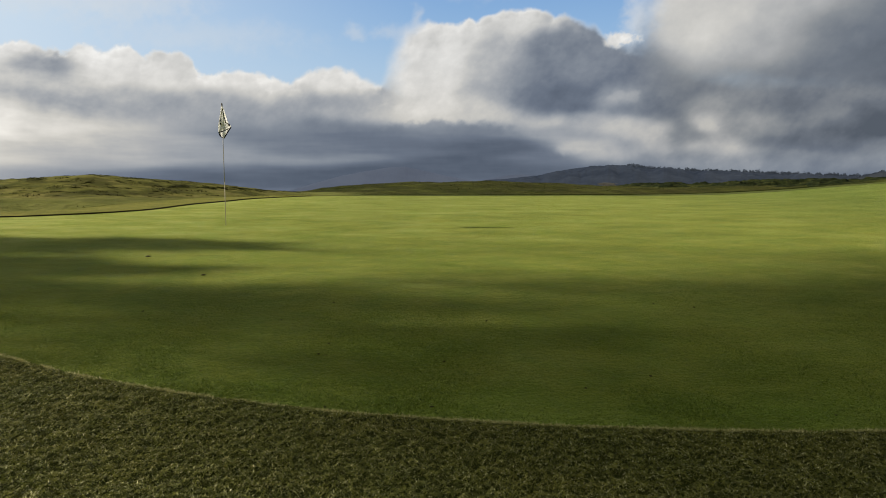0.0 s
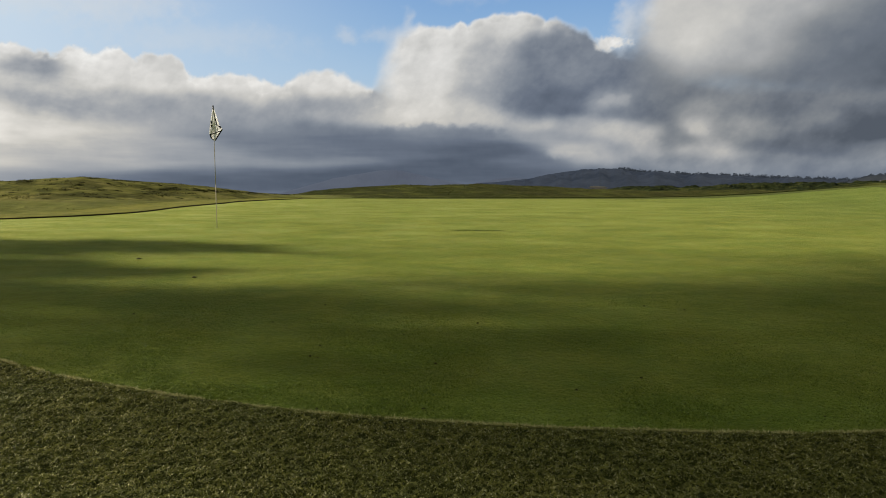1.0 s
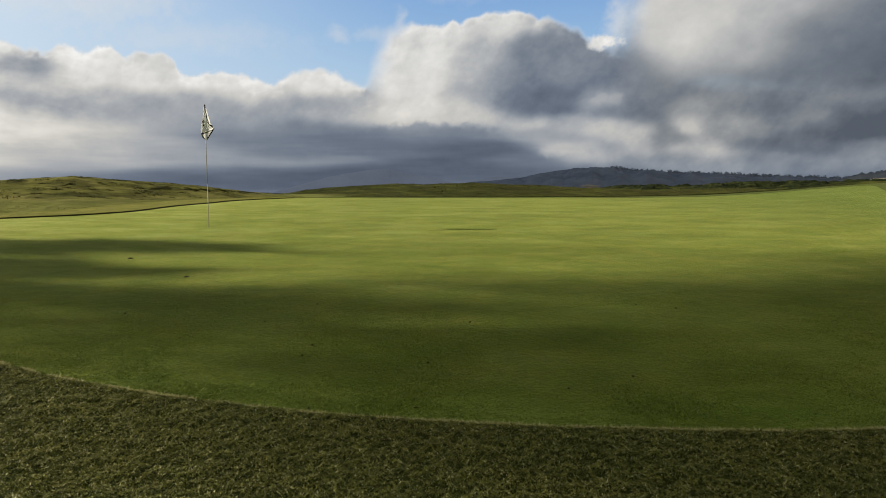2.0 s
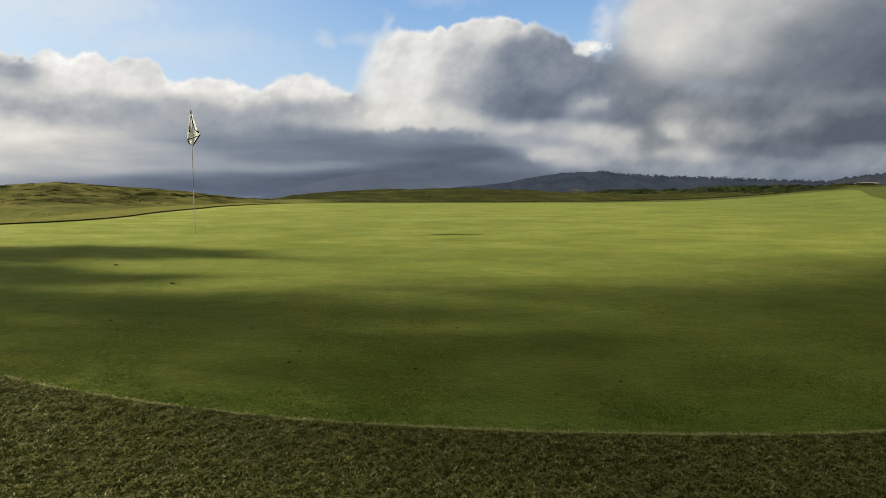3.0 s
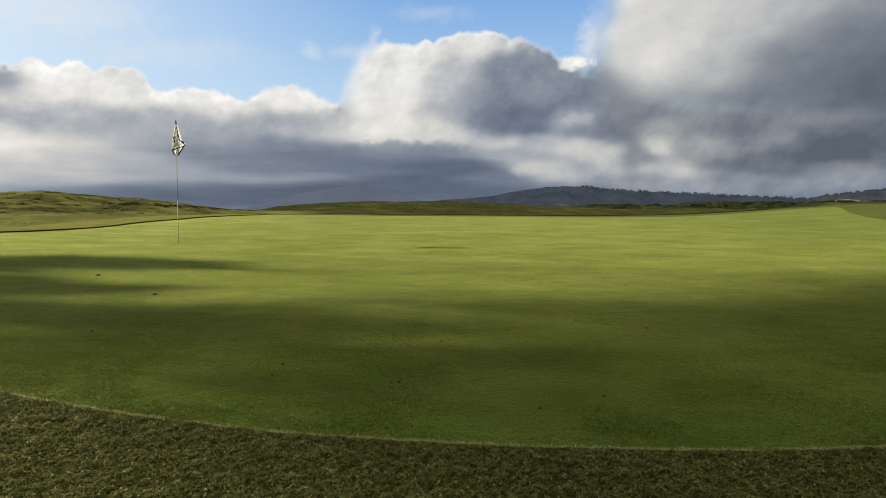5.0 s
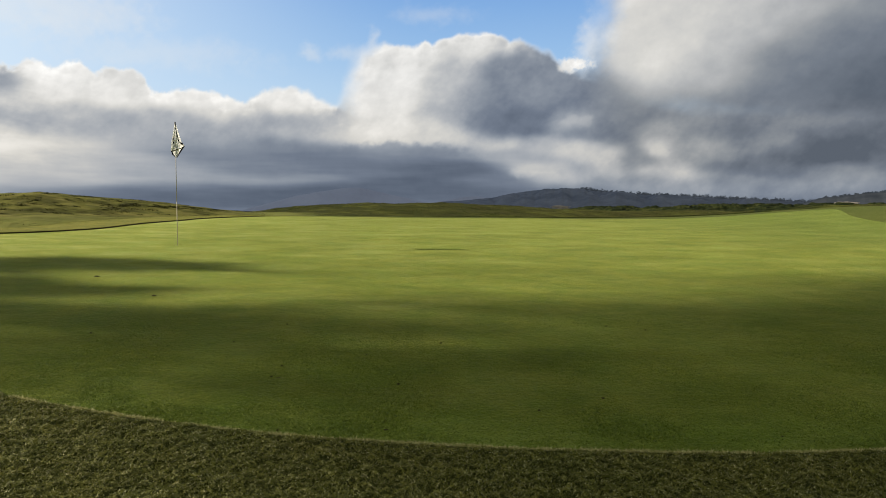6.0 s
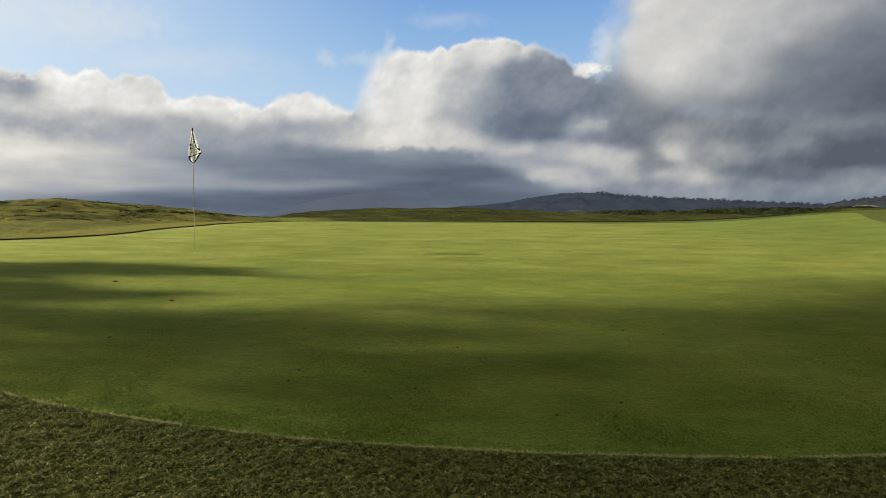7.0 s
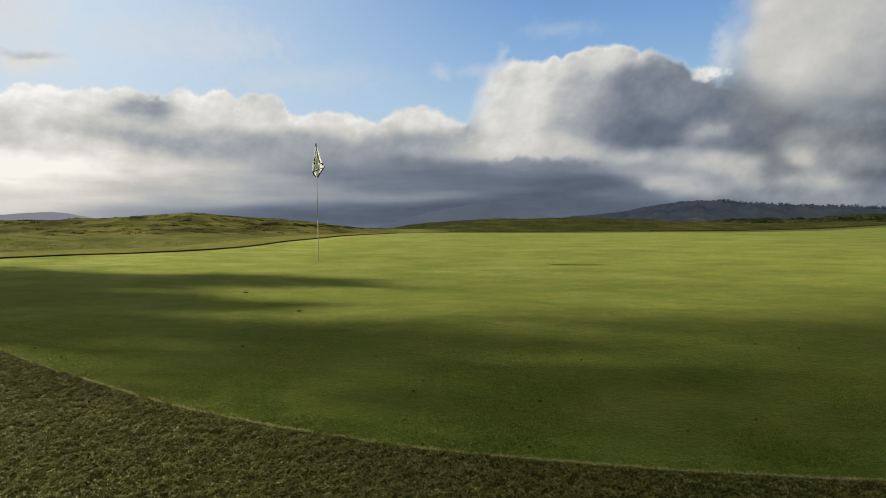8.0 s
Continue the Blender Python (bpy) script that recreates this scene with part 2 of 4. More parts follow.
class ValueNoise:
    def __init__(self, seed):
        self.grid = np.random.RandomState(seed).rand(256, 256)

    def at(self, x, y):
        i, j = np.floor(x).astype(int), np.floor(y).astype(int)
        u, v = x - i, y - j
        u, v = u * u * (3 - 2 * u), v * v * (3 - 2 * v)
        g = lambda a, b: self.grid[(i + a) % 256, (j + b) % 256]
        return (g(0, 0) * (1 - u) + g(1, 0) * u) * (1 - v) + (g(0, 1) * (1 - u) + g(1, 1) * u) * v

    def fbm(self, x, y, octaves=5, gain=0.5):
        total, amp, norm = 0.0, 1.0, 0.0
        for k in range(octaves):
            total = total + amp * self.at(x * 2.03**k + 17.3 * k, y * 2.03**k + 5.1 * k)
            norm += amp
            amp *= gain
        return total / norm


LUMPS = ValueNoise(3)

# the edge of the putting green, round from its front
EDGE = [(-0.64, 5.15), (0.39, 4.95), (1.37, 4.86), (2.52, 4.85), (3.4, 4.98), (6.0, 5.7), (9.5, 8.5), (11.8, 13.0),
        (12.4, 18.0), (12.94, 22.17), (13.5, 24.6), (15.0, 28.7), (13.7, 29.6), (11.8, 29.5), (9.7, 29.4), (8.0, 29.7),
        (4.34, 30.3), (0.32, 30.4), (-3.71, 30.4), (-5.2, 29.0), (-6.3, 24.9), (-6.6, 21.6), (-6.85, 19.0), (-7.95, 17.05),
        (-9.2, 16.35), (-10.4, 15.3), (-11.0, 14.0), (-9.3, 11.6), (-6.9, 9.1), (-4.88, 7.41), (-3.58, 6.55), (-2.70, 6.0), (-1.82, 5.57)]


def closed_curve(points, per):
    """A smooth closed line through the points (Catmull-Rom)."""
    p = np.array(points, float)
    out = []
    for i in range(len(p)):
        a, b, c, d = p[i - 1], p[i], p[(i + 1) % len(p)], p[(i + 2) % len(p)]
        for k in range(per):
            s = k / per
            out.append(0.5 * (2 * b + (c - a) * s + (2 * a - 5 * b + 4 * c - d) * s * s + (3 * b - a - 3 * c + d) * s**3))
    return np.array(out)


OUTLINE = closed_curve(EDGE, 14)
RIM = closed_curve(EDGE, 3)


def outside(x, y):
    """Metres from the green's edge: positive outside it."""
    x, y = np.asarray(x, float), np.asarray(y, float)
    flat = np.stack([x.ravel(), y.ravel()], 1)
    best = np.full(len(flat), 1e9)
    inside = np.zeros(len(flat), bool)
    for a, b in zip(RIM, np.roll(RIM, -1, 0)):
        e = b - a
        s = np.clip(((flat - a) @ e) / (e @ e), 0, 1)
        best = np.minimum(best, np.hypot(*(flat - a - s[:, None] * e).T))
        if a[1] != b[1]:
            cross = ((a[1] > flat[:, 1]) != (b[1] > flat[:, 1])) & (flat[:, 0] < e[0] * (flat[:, 1] - a[1]) / e[1] + a[0])
            inside ^= cross
    return np.where(inside, -best, best).reshape(x.shape)


def green_height(x, y):
    """The green climbs from its front to a level back, with a mound in one far corner and slight waves."""
    z = table(y, (-40, 0, 5.1, 9, 15.2, 22, 32, 60), (-0.30, -0.12, 0.05, 0.38, 0.725, 0.84, 0.94, 1.0))
    z = z + 0.7 * np.exp(-((x - 19) / 4.5) ** 2 / 2 - ((y - 27) / 8) ** 2 / 2)
    return z + 0.030 * (LUMPS.fbm(x * 0.45 + 9, y * 0.45, 3) - 0.5)


# dune crests: bearing in degrees, range and height in metres
CRESTS = [
    ([(-60, 36, 1.1), (-45, 36, 1.0), (-33.2, 37, 0.88), (-28, 38, 0.66), (-23.5, 39, 0.47), (-19.2, 40, 0.50), (-15, 42, 0.48), (-11, 45, 0.40)], 6, 0.25),
    ([(-75, 62, 1.2), (-45, 60, 1.5), (-36, 58, 1.4), (-30, 57, 1.45), (-26, 56, 1.62), (-22.5, 56, 1.80), (-19, 57, 1.58), (-15.6, 58, 1.34), (-12.6, 60, 1.05), (-9.6, 62, 0.72), (-6, 64, 0.3)], 13, 1.0),
    ([(-13, 82, 0.0), (-8.6, 80, 0.55), (-6.8, 80, 0.92), (-3.2, 80, 1.25), (2.5, 80, 1.38), (8, 82, 1.12), (11.8, 86, 0.82), (15, 92, 0.7), (19, 100, 0.5)], 15, 1.0),
    ([(8, 130, 0.2), (13, 128, 0.75), (16, 124, 0.85), (19, 120, 1.15), (22, 118, 1.33), (25.4, 112, 1.45), (28, 105, 1.6), (34, 100, 1.75), (45, 100, 1.7), (70, 100, 1.4)], 22, 1.0),
]


def land_height(x, y, sd):
    r = np.hypot(x, y)
    near = green_height(x, np.clip(y, -40, 34))
    low = -0.55 - 0.0150 * np.maximum(0, r - 70)
    behind = smooth(-6, 10, y)
    fall = smooth(1.5, 11, sd) * behind + smooth(20, 60, sd) * (1 - behind)
    z = near * (1 - fall) + low * fall
    z = z + fall * 0.22 * (LUMPS.fbm(x * 0.11, y * 0.11, 4) - 0.5) * 2
    for crest, width, uneven in CRESTS:
        c = np.array(crest, float)
        bearing = np.degrees(np.arctan2(x, y))
        rr = np.interp(bearing, c[:, 0], c[:, 1])
        top = np.interp(bearing, c[:, 0], c[:, 2])
        ends = smooth(c[0, 0] - 6, c[0, 0], bearing) * (1 - smooth(c[-1, 0], c[-1, 0] + 6, bearing))
        shape = np.exp(-((r - rr) / width) ** 2) * ends
        rough = uneven * (0.34 * (LUMPS.fbm(x * 0.23, y * 0.23, 5, 0.6) - 0.55) + 0.16 * (LUMPS.fbm(x * 0.7 + 30, y * 0.7, 3, 0.6) - 0.5))
        z = z * (1 - shape) + (top + rough) * shape
    return z


def mesh_object(name, verts, faces, material, parent=None, shade=True):
    """One mesh out of arrays; all faces have the same number of corners."""
    verts, faces = np.asarray(verts, np.float32), np.asarray(faces, np.int32)
    me = bpy.data.meshes.new(name)
    me.vertices.add(len(verts))
    me.vertices.foreach_set("co", verts.ravel())
    k = faces.shape[1]
    me.loops.add(faces.size)
    me.loops.foreach_set("vertex_index", faces.ravel())
    me.polygons.add(len(faces))
    me.polygons.foreach_set("loop_start", np.arange(0, faces.size, k, dtype=np.int32))
    me.update(calc_edges=True)
    me.validate()
    me.polygons.foreach_set("use_smooth", np.full(len(me.polygons), shade))
    me.materials.append(material)
    ob = new(name, me)
    ob.parent = parent
    return ob


def part(name, bm, material, parent, label="", smooth_faces=True):
    me = bpy.data.meshes.new(name)
    bm.to_mesh(me)
    bm.free()
    me.materials.append(material)
    me.polygons.foreach_set("use_smooth", np.full(len(me.polygons), smooth_faces))
    ob = new(name, me)
    ob.parent = parent
    return tagged(ob, label) if label else ob


def sheet(rows, cols, wrap=False):
    """Quads of a grid of rows x cols vertices."""
    i, j = np.meshgrid(np.arange(rows - 1), np.arange(cols if wrap else cols - 1), indexing="ij")
    i, j, k = i.ravel(), j.ravel(), ((j + 1) % cols).ravel()
    return np.stack([i * cols + j, i * cols + k, (i + 1) * cols + k, (i + 1) * cols + j], 1)


def point_attribute(ob, name, values):
    a = ob.data.attributes.new(name, "FLOAT", "POINT")
    a.data.foreach_set("value", np.asarray(values, np.float32).ravel())


# the ground: one sheet out to the horizon
bearings = np.radians(np.concatenate([np.arange(-180, -44, 2.5), np.arange(-44, 42, 0.35), np.arange(42, 180, 2.5)]))
ranges = np.concatenate([[0.0, 0.3], np.arange(1, 30, 0.7), np.arange(30, 100, 0.5), np.arange(100, 140, 1.0), np.geomspace(141, 4700, 36)])
rg, bg = np.meshgrid(ranges, bearings, indexing="ij")
gx, gy = rg * np.sin(bg), rg * np.cos(bg)
sd = outside(gx, gy)
gz = land_height(gx, gy, sd) - 0.07 * (1 - smooth(1.0, 2.6, sd))
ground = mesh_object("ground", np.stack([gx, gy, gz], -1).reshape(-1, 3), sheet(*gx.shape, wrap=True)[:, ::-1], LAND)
tagged(ground, "rolling links land of mown turf and rough dunes", "ground", kind="structure")
point_attribute(ground, "rough", smooth(-1.0, 9.0, sd + 9 * smooth(-14, -7, np.degrees(bg)) - 4 * (1 - smooth(-14, -9, np.degrees(bg))) + 5 * (LUMPS.fbm(gx * 0.1, gy * 0.1, 3) - 0.5)) * smooth(-10, 4, gy)
                * (1 - 0.8 * np.exp(-((np.degrees(bg) + 8.0) / 2.4) ** 2) * smooth(70, 62, rg))
                * (1 - 0.6 * np.exp(-((rg - 34) / 6) ** 2) * smooth(-11, -16, np.degrees(bg))))
# here it marks the dark green rough behind the green
point_attribute(ground, "lush_shade", smooth(-13, -7, np.degrees(bg)) * smooth(22, 30, rg))
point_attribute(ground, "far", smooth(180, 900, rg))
point_attribute(ground, "front", 1 - smooth(8, 14, gy))

# the putting green: rings that shrink to its middle
middle = np.array((1.5, 17.5))
steps = 1 - np.linspace(0, 1, 90) ** 1.2 * 0.995
px = middle[0] + (OUTLINE[None, :, 0] - middle[0]) * steps[:, None]
py = middle[1] + (OUTLINE[None, :, 1] - middle[1]) * steps[:, None]
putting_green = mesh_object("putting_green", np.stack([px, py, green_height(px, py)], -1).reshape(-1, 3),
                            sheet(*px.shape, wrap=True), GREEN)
point_attribute(putting_green, "sun_tone", (0.12 + 0.26 * smooth(9, 3, px) + 0.62 * smooth(-1.5, -6.5, px)) * smooth(11.0, 14.5, py))
point_attribute(putting_green, "lush_shade", smooth(5, 12, px) * smooth(13, 18, py))
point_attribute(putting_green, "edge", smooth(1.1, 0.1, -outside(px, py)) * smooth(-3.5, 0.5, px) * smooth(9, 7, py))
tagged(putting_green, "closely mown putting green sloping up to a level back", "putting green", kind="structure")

# the collar of longer turf round it, with a cut inner face
tangent = np.roll(OUTLINE, -1, 0) - np.roll(OUTLINE, 1, 0)
tangent /= np.linalg.norm(tangent, axis=1)[:, None]
outward = np.stack([tangent[:, 1], -tangent[:, 0]], 1)
lift = 0.017 - 0.010 * smooth(2, 6, OUTLINE[:, 0]) * smooth(8, 12, OUTLINE[:, 1]) + 0.012 * smooth(13, 16, OUTLINE[:, 1]) * (1 - smooth(-5.5, -2, OUTLINE[:, 0])) * (1 - smooth(27, 30, OUTLINE[:, 1]))
ragged = (LUMPS.fbm(OUTLINE[:, 0] * 6, OUTLINE[:, 1] * 6, 3) - 0.5)
spread = np.array([0.0, 0.0, 0.01, 0.03, 0.1, 0.3, 0.6, 1.0, 1.5, 2.0, 2.6, 3.2, 4.0])
rise = np.array([-0.5, 0.1, 0.75, 1, 1, 1, 1, 0.9, 0.8, 0.6, 0.3, 0.0, -2.0])
cx = OUTLINE[None, :, 0] + outward[None, :, 0] * (spread[:, None] + 0.02 * ragged[None, :])
cy = OUTLINE[None, :, 1] + outward[None, :, 1] * (spread[:, None] + 0.02 * ragged[None, :])
cz = land_height(cx, cy, np.broadcast_to(spread[:, None], cx.shape)) + lift[None, :] * rise[:, None] * (1 + 0.5 * ragged[None, :])
collar = mesh_object("fringe", np.stack([cx, cy, cz], -1).reshape(-1, 3), sheet(*cx.shape, wrap=True)[:, ::-1], FRINGE)
point_attribute(collar, "mown", smooth(8, 12, cy) * (1 - 0.5 * smooth(-6, 0, cx)) * (1 - 0.9 * smooth(24, 28, cy) * smooth(-6, -2, cx)) * (1 - 0.75 * smooth(8, 11, cx)))
point_attribute(collar, "blade_shade", smooth(-7.0, -6.2, cx) * smooth(3.8, 3.0, cx) * smooth(8.4, 7.6, cy) * smooth(2.6, 2.2, spread)[:, None])
tagged(collar, "collar of longer dull green turf round the putting green", "fringe", kind="structure")


# dark strip along the far cut edge: earth, with the shaded gap painted in
piece = np.where((OUTLINE[:, 0] < -4.6) & (OUTLINE[:, 1] > 11))[0]
ex, ey = OUTLINE[piece, 0], OUTLINE[piece, 1]
ez = green_height(ex, ey)
back = np.array([0.0, -0.004, -0.004, 0.03])
tall = np.array([-0.05, 0.0, 0.024, 0.018])
worn = 0.75 + 0.5 * LUMPS.fbm(ex * 3, ey * 3, 3)
vx = ex[None, :] + outward[piece, 0][None, :] * back[:, None]
vy = ey[None, :] + outward[piece, 1][None, :] * back[:, None]
vz = ez[None, :] + tall[:, None] * np.where(tall[:, None] > 0, worn[None, :], 1)
cut_edge = mesh_object("cut_edge", np.stack([vx, vy, vz], -1).reshape(-1, 3), sheet(*vx.shape)[:, ::-1], EDGE_DARK)
tagged(cut_edge, "dark earth and painted shade along the cut edge of the green", "turf edge", kind="structure")


# ---- grass ----
def blades(name, x, y, z, length, width, lean, material, seed):
    """Many single pointed blades as one mesh."""
    rs = np.random.RandomState(seed)
    n = len(x)
    turn = rs.rand(n) * 2 * np.pi
    tip = rs.rand(n) * 2 * np.pi
    far = lean * length * (0.3 + rs.rand(n))
    root = np.stack([x, y, z], 1)
    side = np.stack([np.cos(turn), np.sin(turn), np.zeros(n)], 1) * (width / 2)[:, None]
    end = root + np.stack([np.cos(tip) * far, np.sin(tip) * far, length], 1)
    verts = np.stack([root - side, root + side, end], 1).reshape(-1, 3)
    ob = mesh_object(name, verts, np.arange(3 * n).reshape(-1, 3), material, shade=False)
    return ob


def scatter(n, x0, x1, y0, y1, seed):
    rs = np.random.RandomState(seed)
    return x0 + (x1 - x0) * rs.rand(n), y0 + (y1 - y0) * rs.rand(n)


# long blades on the near collar
x, y = scatter(2600000, -6.6, 3.4, 3.5, 8.0, 11)
front = np.array(sorted(EDGE[-5:] + EDGE[:6]))
d = np.interp(x, front[:, 0], front[:, 1]) - y
keep = (d > 0.0) & (d < 2.4) & (np.degrees(np.arctan2(x, y)) > -38) & (np.hypot(x, y) > 3.8)
x, y, d = x[keep], y[keep], d[keep]
tuft = LUMPS.fbm(x * 62, y * 62, 3)
wave = LUMPS.fbm((x + 0.6 * y) * 9 + 3, (y - 0.8 * x) * 11, 3)
knob = LUMPS.fbm(x * 34 + 9, y * 22, 2)
keep = tuft > 0.10 + 0.20 * np.random.RandomState(5).rand(len(x))
x, y, d, tuft, wave, knob = x[keep], y[keep], d[keep], tuft[keep], wave[keep], knob[keep]
rs = np.random.RandomState(6)
length = (0.004 + 0.005 * smooth(0.3, 0.7, tuft)) * (0.5 + 0.9 * rs.rand(len(x)))
z = land_height(x, y, d) + 0.006 + 0.009 * smooth(0.25, 0.75, tuft) + (0.017 * smooth(0.25, 0.75, wave) + 0.020 * smooth(0.3, 0.7, knob)) * smooth(0.0, 0.12, d)
fringe_grass = blades("fringe_grass", x, y, z, length, 0.004 + 0.006 * rs.rand(len(x)) ** 2, 1.3, FRINGE_BLADE, 7)
tagged(fringe_grass, "short dull olive grass blades on the collar", "grass", kind="stuff")

# a pale rim where the two cuts meet, its sunlight put into the colour
rs = np.random.RandomState(14)
spot = rs.rand(46000) * len(OUTLINE)
i = spot.astype(int)
rim = OUTLINE[i] + (np.roll(OUTLINE, -1, 0)[i] - OUTLINE[i]) * (spot - i)[:, None]
keep = (rim[:, 1] < 8.5) & (LUMPS.fbm(rim[:, 0] * 5, rim[:, 1] * 5, 3) > 0.30 + 0.25 * rs.rand(len(rim)) - 0.15 * smooth(0.0, 1.2, rim[:, 0]))
rim = rim[keep]
lip = 0.022 * (LUMPS.fbm(rim[:, 0] * 11 + 3, rim[:, 1] * 11, 3) - 0.5)
out = outward[i][keep] * (0.007 * rs.randn(keep.sum()) + 0.010 + lip)[:, None]
x, y = rim[:, 0] + out[:, 0], rim[:, 1] + out[:, 1]
rim_grass = blades("rim_grass", x, y, land_height(x, y, np.zeros(len(x))) + 0.016, 0.010 + 0.016 * rs.rand(len(x)) ** 2, 0.003 + 0.004 * rs.rand(len(x)), 0.9, RIM_BLADE, 15)
tagged(rim_grass, "pale blades coloured as the sunlit cut edge of the green", "grass", kind="stuff")

# very short blades on the near front of the green
x, y = scatter(860000, -6.2, 6.2, 4.8, 9.6, 12)
d = outside(x, y)
lush_spot = smooth(0.36, 0.62, LUMPS.fbm(x * 1.3 + 70, y * 1.3, 4))
keep = (d < 0.0) & (y + 3.2 * np.random.RandomState(13).rand(len(y)) < 9.0) & (np.random.RandomState(16).rand(len(y)) < 0.6 + 0.4 * lush_spot) & (np.abs(np.degrees(np.arctan2(x, y)) + 1) < 38)
near_rim = (smooth(1.0, 0.1, -d) * smooth(-3.0, 0.0, x))[keep]
x, y, lush_spot = x[keep], y[keep], lush_spot[keep]
rs = np.random.RandomState(8)
tuft = LUMPS.fbm(x * 11, y * 11, 3)
green_grass = blades("green_grass", x, y, green_height(x, y) - 0.0005, (0.003 + 0.011 * tuft * rs.rand(len(x))) * (0.7 + 0.6 * lush_spot) * (1 + 0.9 * near_rim), 0.003 + 0.006 * rs.rand(len(x)) ** 2, 1.5, GREEN_BLADE, 9)
tagged(green_grass, "closely cut bright green grass blades", "grass", kind="stuff")

# a short thin streak of shade on the green, drawn with dark blades
rs = np.random.RandomState(18)
u = rs.rand(420)
x, y = 0.18 + 1.1 * u, 14.27 + 0.07 * u + 0.012 * rs.randn(len(u))
keep = rs.rand(len(u)) < smooth(0, 0.25, u) * smooth(1, 0.7, u) * smooth(0.3, 0.5, LUMPS.fbm(x * 5, x * 0, 2))
x, y = x[keep], y[keep]
shade_streak = blades("shade_streak", x, y, green_height(x, y), 0.006 + 0.008 * rs.rand(len(x)), 0.004 + 0.004 * rs.rand(len(x)), 0.6, ROUGH_BLADE, 19)
tagged(shade_streak, "dark blades drawn as a thin shaded streak on the green", "grass", kind="stuff")

# tussocks on the dunes
rs = np.random.RandomState(21)
n = 4500
bear, rng = np.radians(-42 + 78 * rs.rand(n)), 26 + 100 * rs.rand(n) ** 1.2
tx, ty = rng * np.sin(bear), rng * np.cos(bear)
td = outside(tx, ty)
tz = land_height(tx, ty, td)
keep = (td > 9) & (bear < radians(-7)) & (LUMPS.fbm(tx * 0.22, ty * 0.22, 4) > 0.5) & (tz > 0.35 + 0.7 * rs.rand(n))
tx, ty = tx[keep], ty[keep]
per = 22
x = np.repeat(tx, per) + rs.randn(len(tx) * per) * 0.4
y = np.repeat(ty, per) + rs.randn(len(tx) * per) * 0.4
z = land_height(x, y, outside(x, y)) - 0.02
tall = 0.02 + 0.05 * rs.rand(len(x)) ** 2
# single dark clumps, thickest about the crest, and a broken band along the fold of the dune
n = 150
bear = np.radians(np.where(rs.rand(n) < 0.5, -22.5 + 3.0 * rs.randn(n), -38 + 26 * rs.rand(n)))
rng = 45 + 12 * rs.rand(n)
clump_x, clump_y, clump_r = rng * np.sin(bear), rng * np.cos(bear), 0.15 + 0.35 * rs.rand(n) ** 2
u = rs.rand(90)
clump_x = np.concatenate([clump_x, np.interp(u, (0, 0.35, 0.8, 1), (-16.6, -13.2, -10.9, -10.2)) + 0.15 * rs.randn(90)])
clump_y = np.concatenate([clump_y, np.interp(u, (0, 0.35, 0.8, 1), (48.4, 52.7, 57.5, 61.5)) + 0.35 * rs.randn(90)])
clump_r = np.concatenate([clump_r, 0.15 + 0.12 * rs.rand(90)])
per = 110
pick = np.repeat(np.arange(len(clump_x)), per)
off = rs.randn(len(pick), 2) * clump_r[pick][:, None] * (1.25, 0.8)
gx2, gy2 = clump_x[pick] + off[:, 0], clump_y[pick] + off[:, 1]
x, y = np.append(x, gx2), np.append(y, gy2)
z = np.append(z, land_height(gx2, gy2, outside(gx2, gy2)) - 0.02)
tall = np.append(tall, (0.03 + 0.28 * clump_r[pick] * rs.rand(len(pick))) * np.exp(-(off**2).sum(1) / (2 * clump_r[pick] ** 2)))
dune_grass = blades("dune_grass", x, y, z, tall, 0.03 + 0.05 * rs.rand(len(x)), 1.1, DUNE_BLADE, 22)
tagged(dune_grass, "straw and olive tussocks of rough dune grass", "grass", kind="stuff")


# longer rough between the green and the dune
x, y = scatter(260000, -26, -4.6, 12.5, 36, 26)
d = outside(x, y)
keep = (d > 0.04) & (d < 9) & (np.degrees(np.arctan2(x, y)) > -44) & (LUMPS.fbm(x * 0.9, y * 0.9, 4) > 0.34 + 0.2 * np.random.RandomState(27).rand(len(x)))
x, y, d = x[keep], y[keep], d[keep]
rs = np.random.RandomState(28)
z = land_height(x, y, d) + 0.012 * smooth(3, 1, d)
apron_grass = blades("apron_grass", x, y, z, 0.006 + 0.016 * rs.rand(len(x)) ** 2, 0.014 + 0.02 * rs.rand(len(x)), 2.4, APRON_BLADE, 29)
tagged(apron_grass, "olive uncut grass between the green and the dune", "grass", kind="stuff")


# darker rough grass behind the green
rs = np.random.RandomState(24)
n = 60000
bear, rng = np.radians(-9 + 45 * rs.rand(n)), 45 + 85 * rs.rand(n)
x, y = rng * np.sin(bear), rng * np.cos(bear)
keep = LUMPS.fbm(x * 0.25 + 50, y * 0.25, 4) > 0.45
x, y = x[keep], y[keep]
tall = 0.02 + 0.06 * rs.rand(len(x))
# a thicker line of it close behind the green's back stands in for shadow
u = rs.rand(16000)
bx, by = -3.0 + 17.0 * u, 31.2 + 0.5 * rs.rand(len(u)) ** 2
x, y, tall = np.append(x, bx), np.append(y, by), np.append(tall, 0.02 + 0.035 * rs.rand(len(u)))
z = land_height(x, y, outside(x, y)) - 0.02
rough_grass = blades("rough_grass", x, y, z, tall, 0.06 + 0.06 * rs.rand(len(x)), 1.0, ROUGH_BLADE, 25)
tagged(rough_grass, "dark green uncut rough grass behind the green", "grass", kind="stuff")


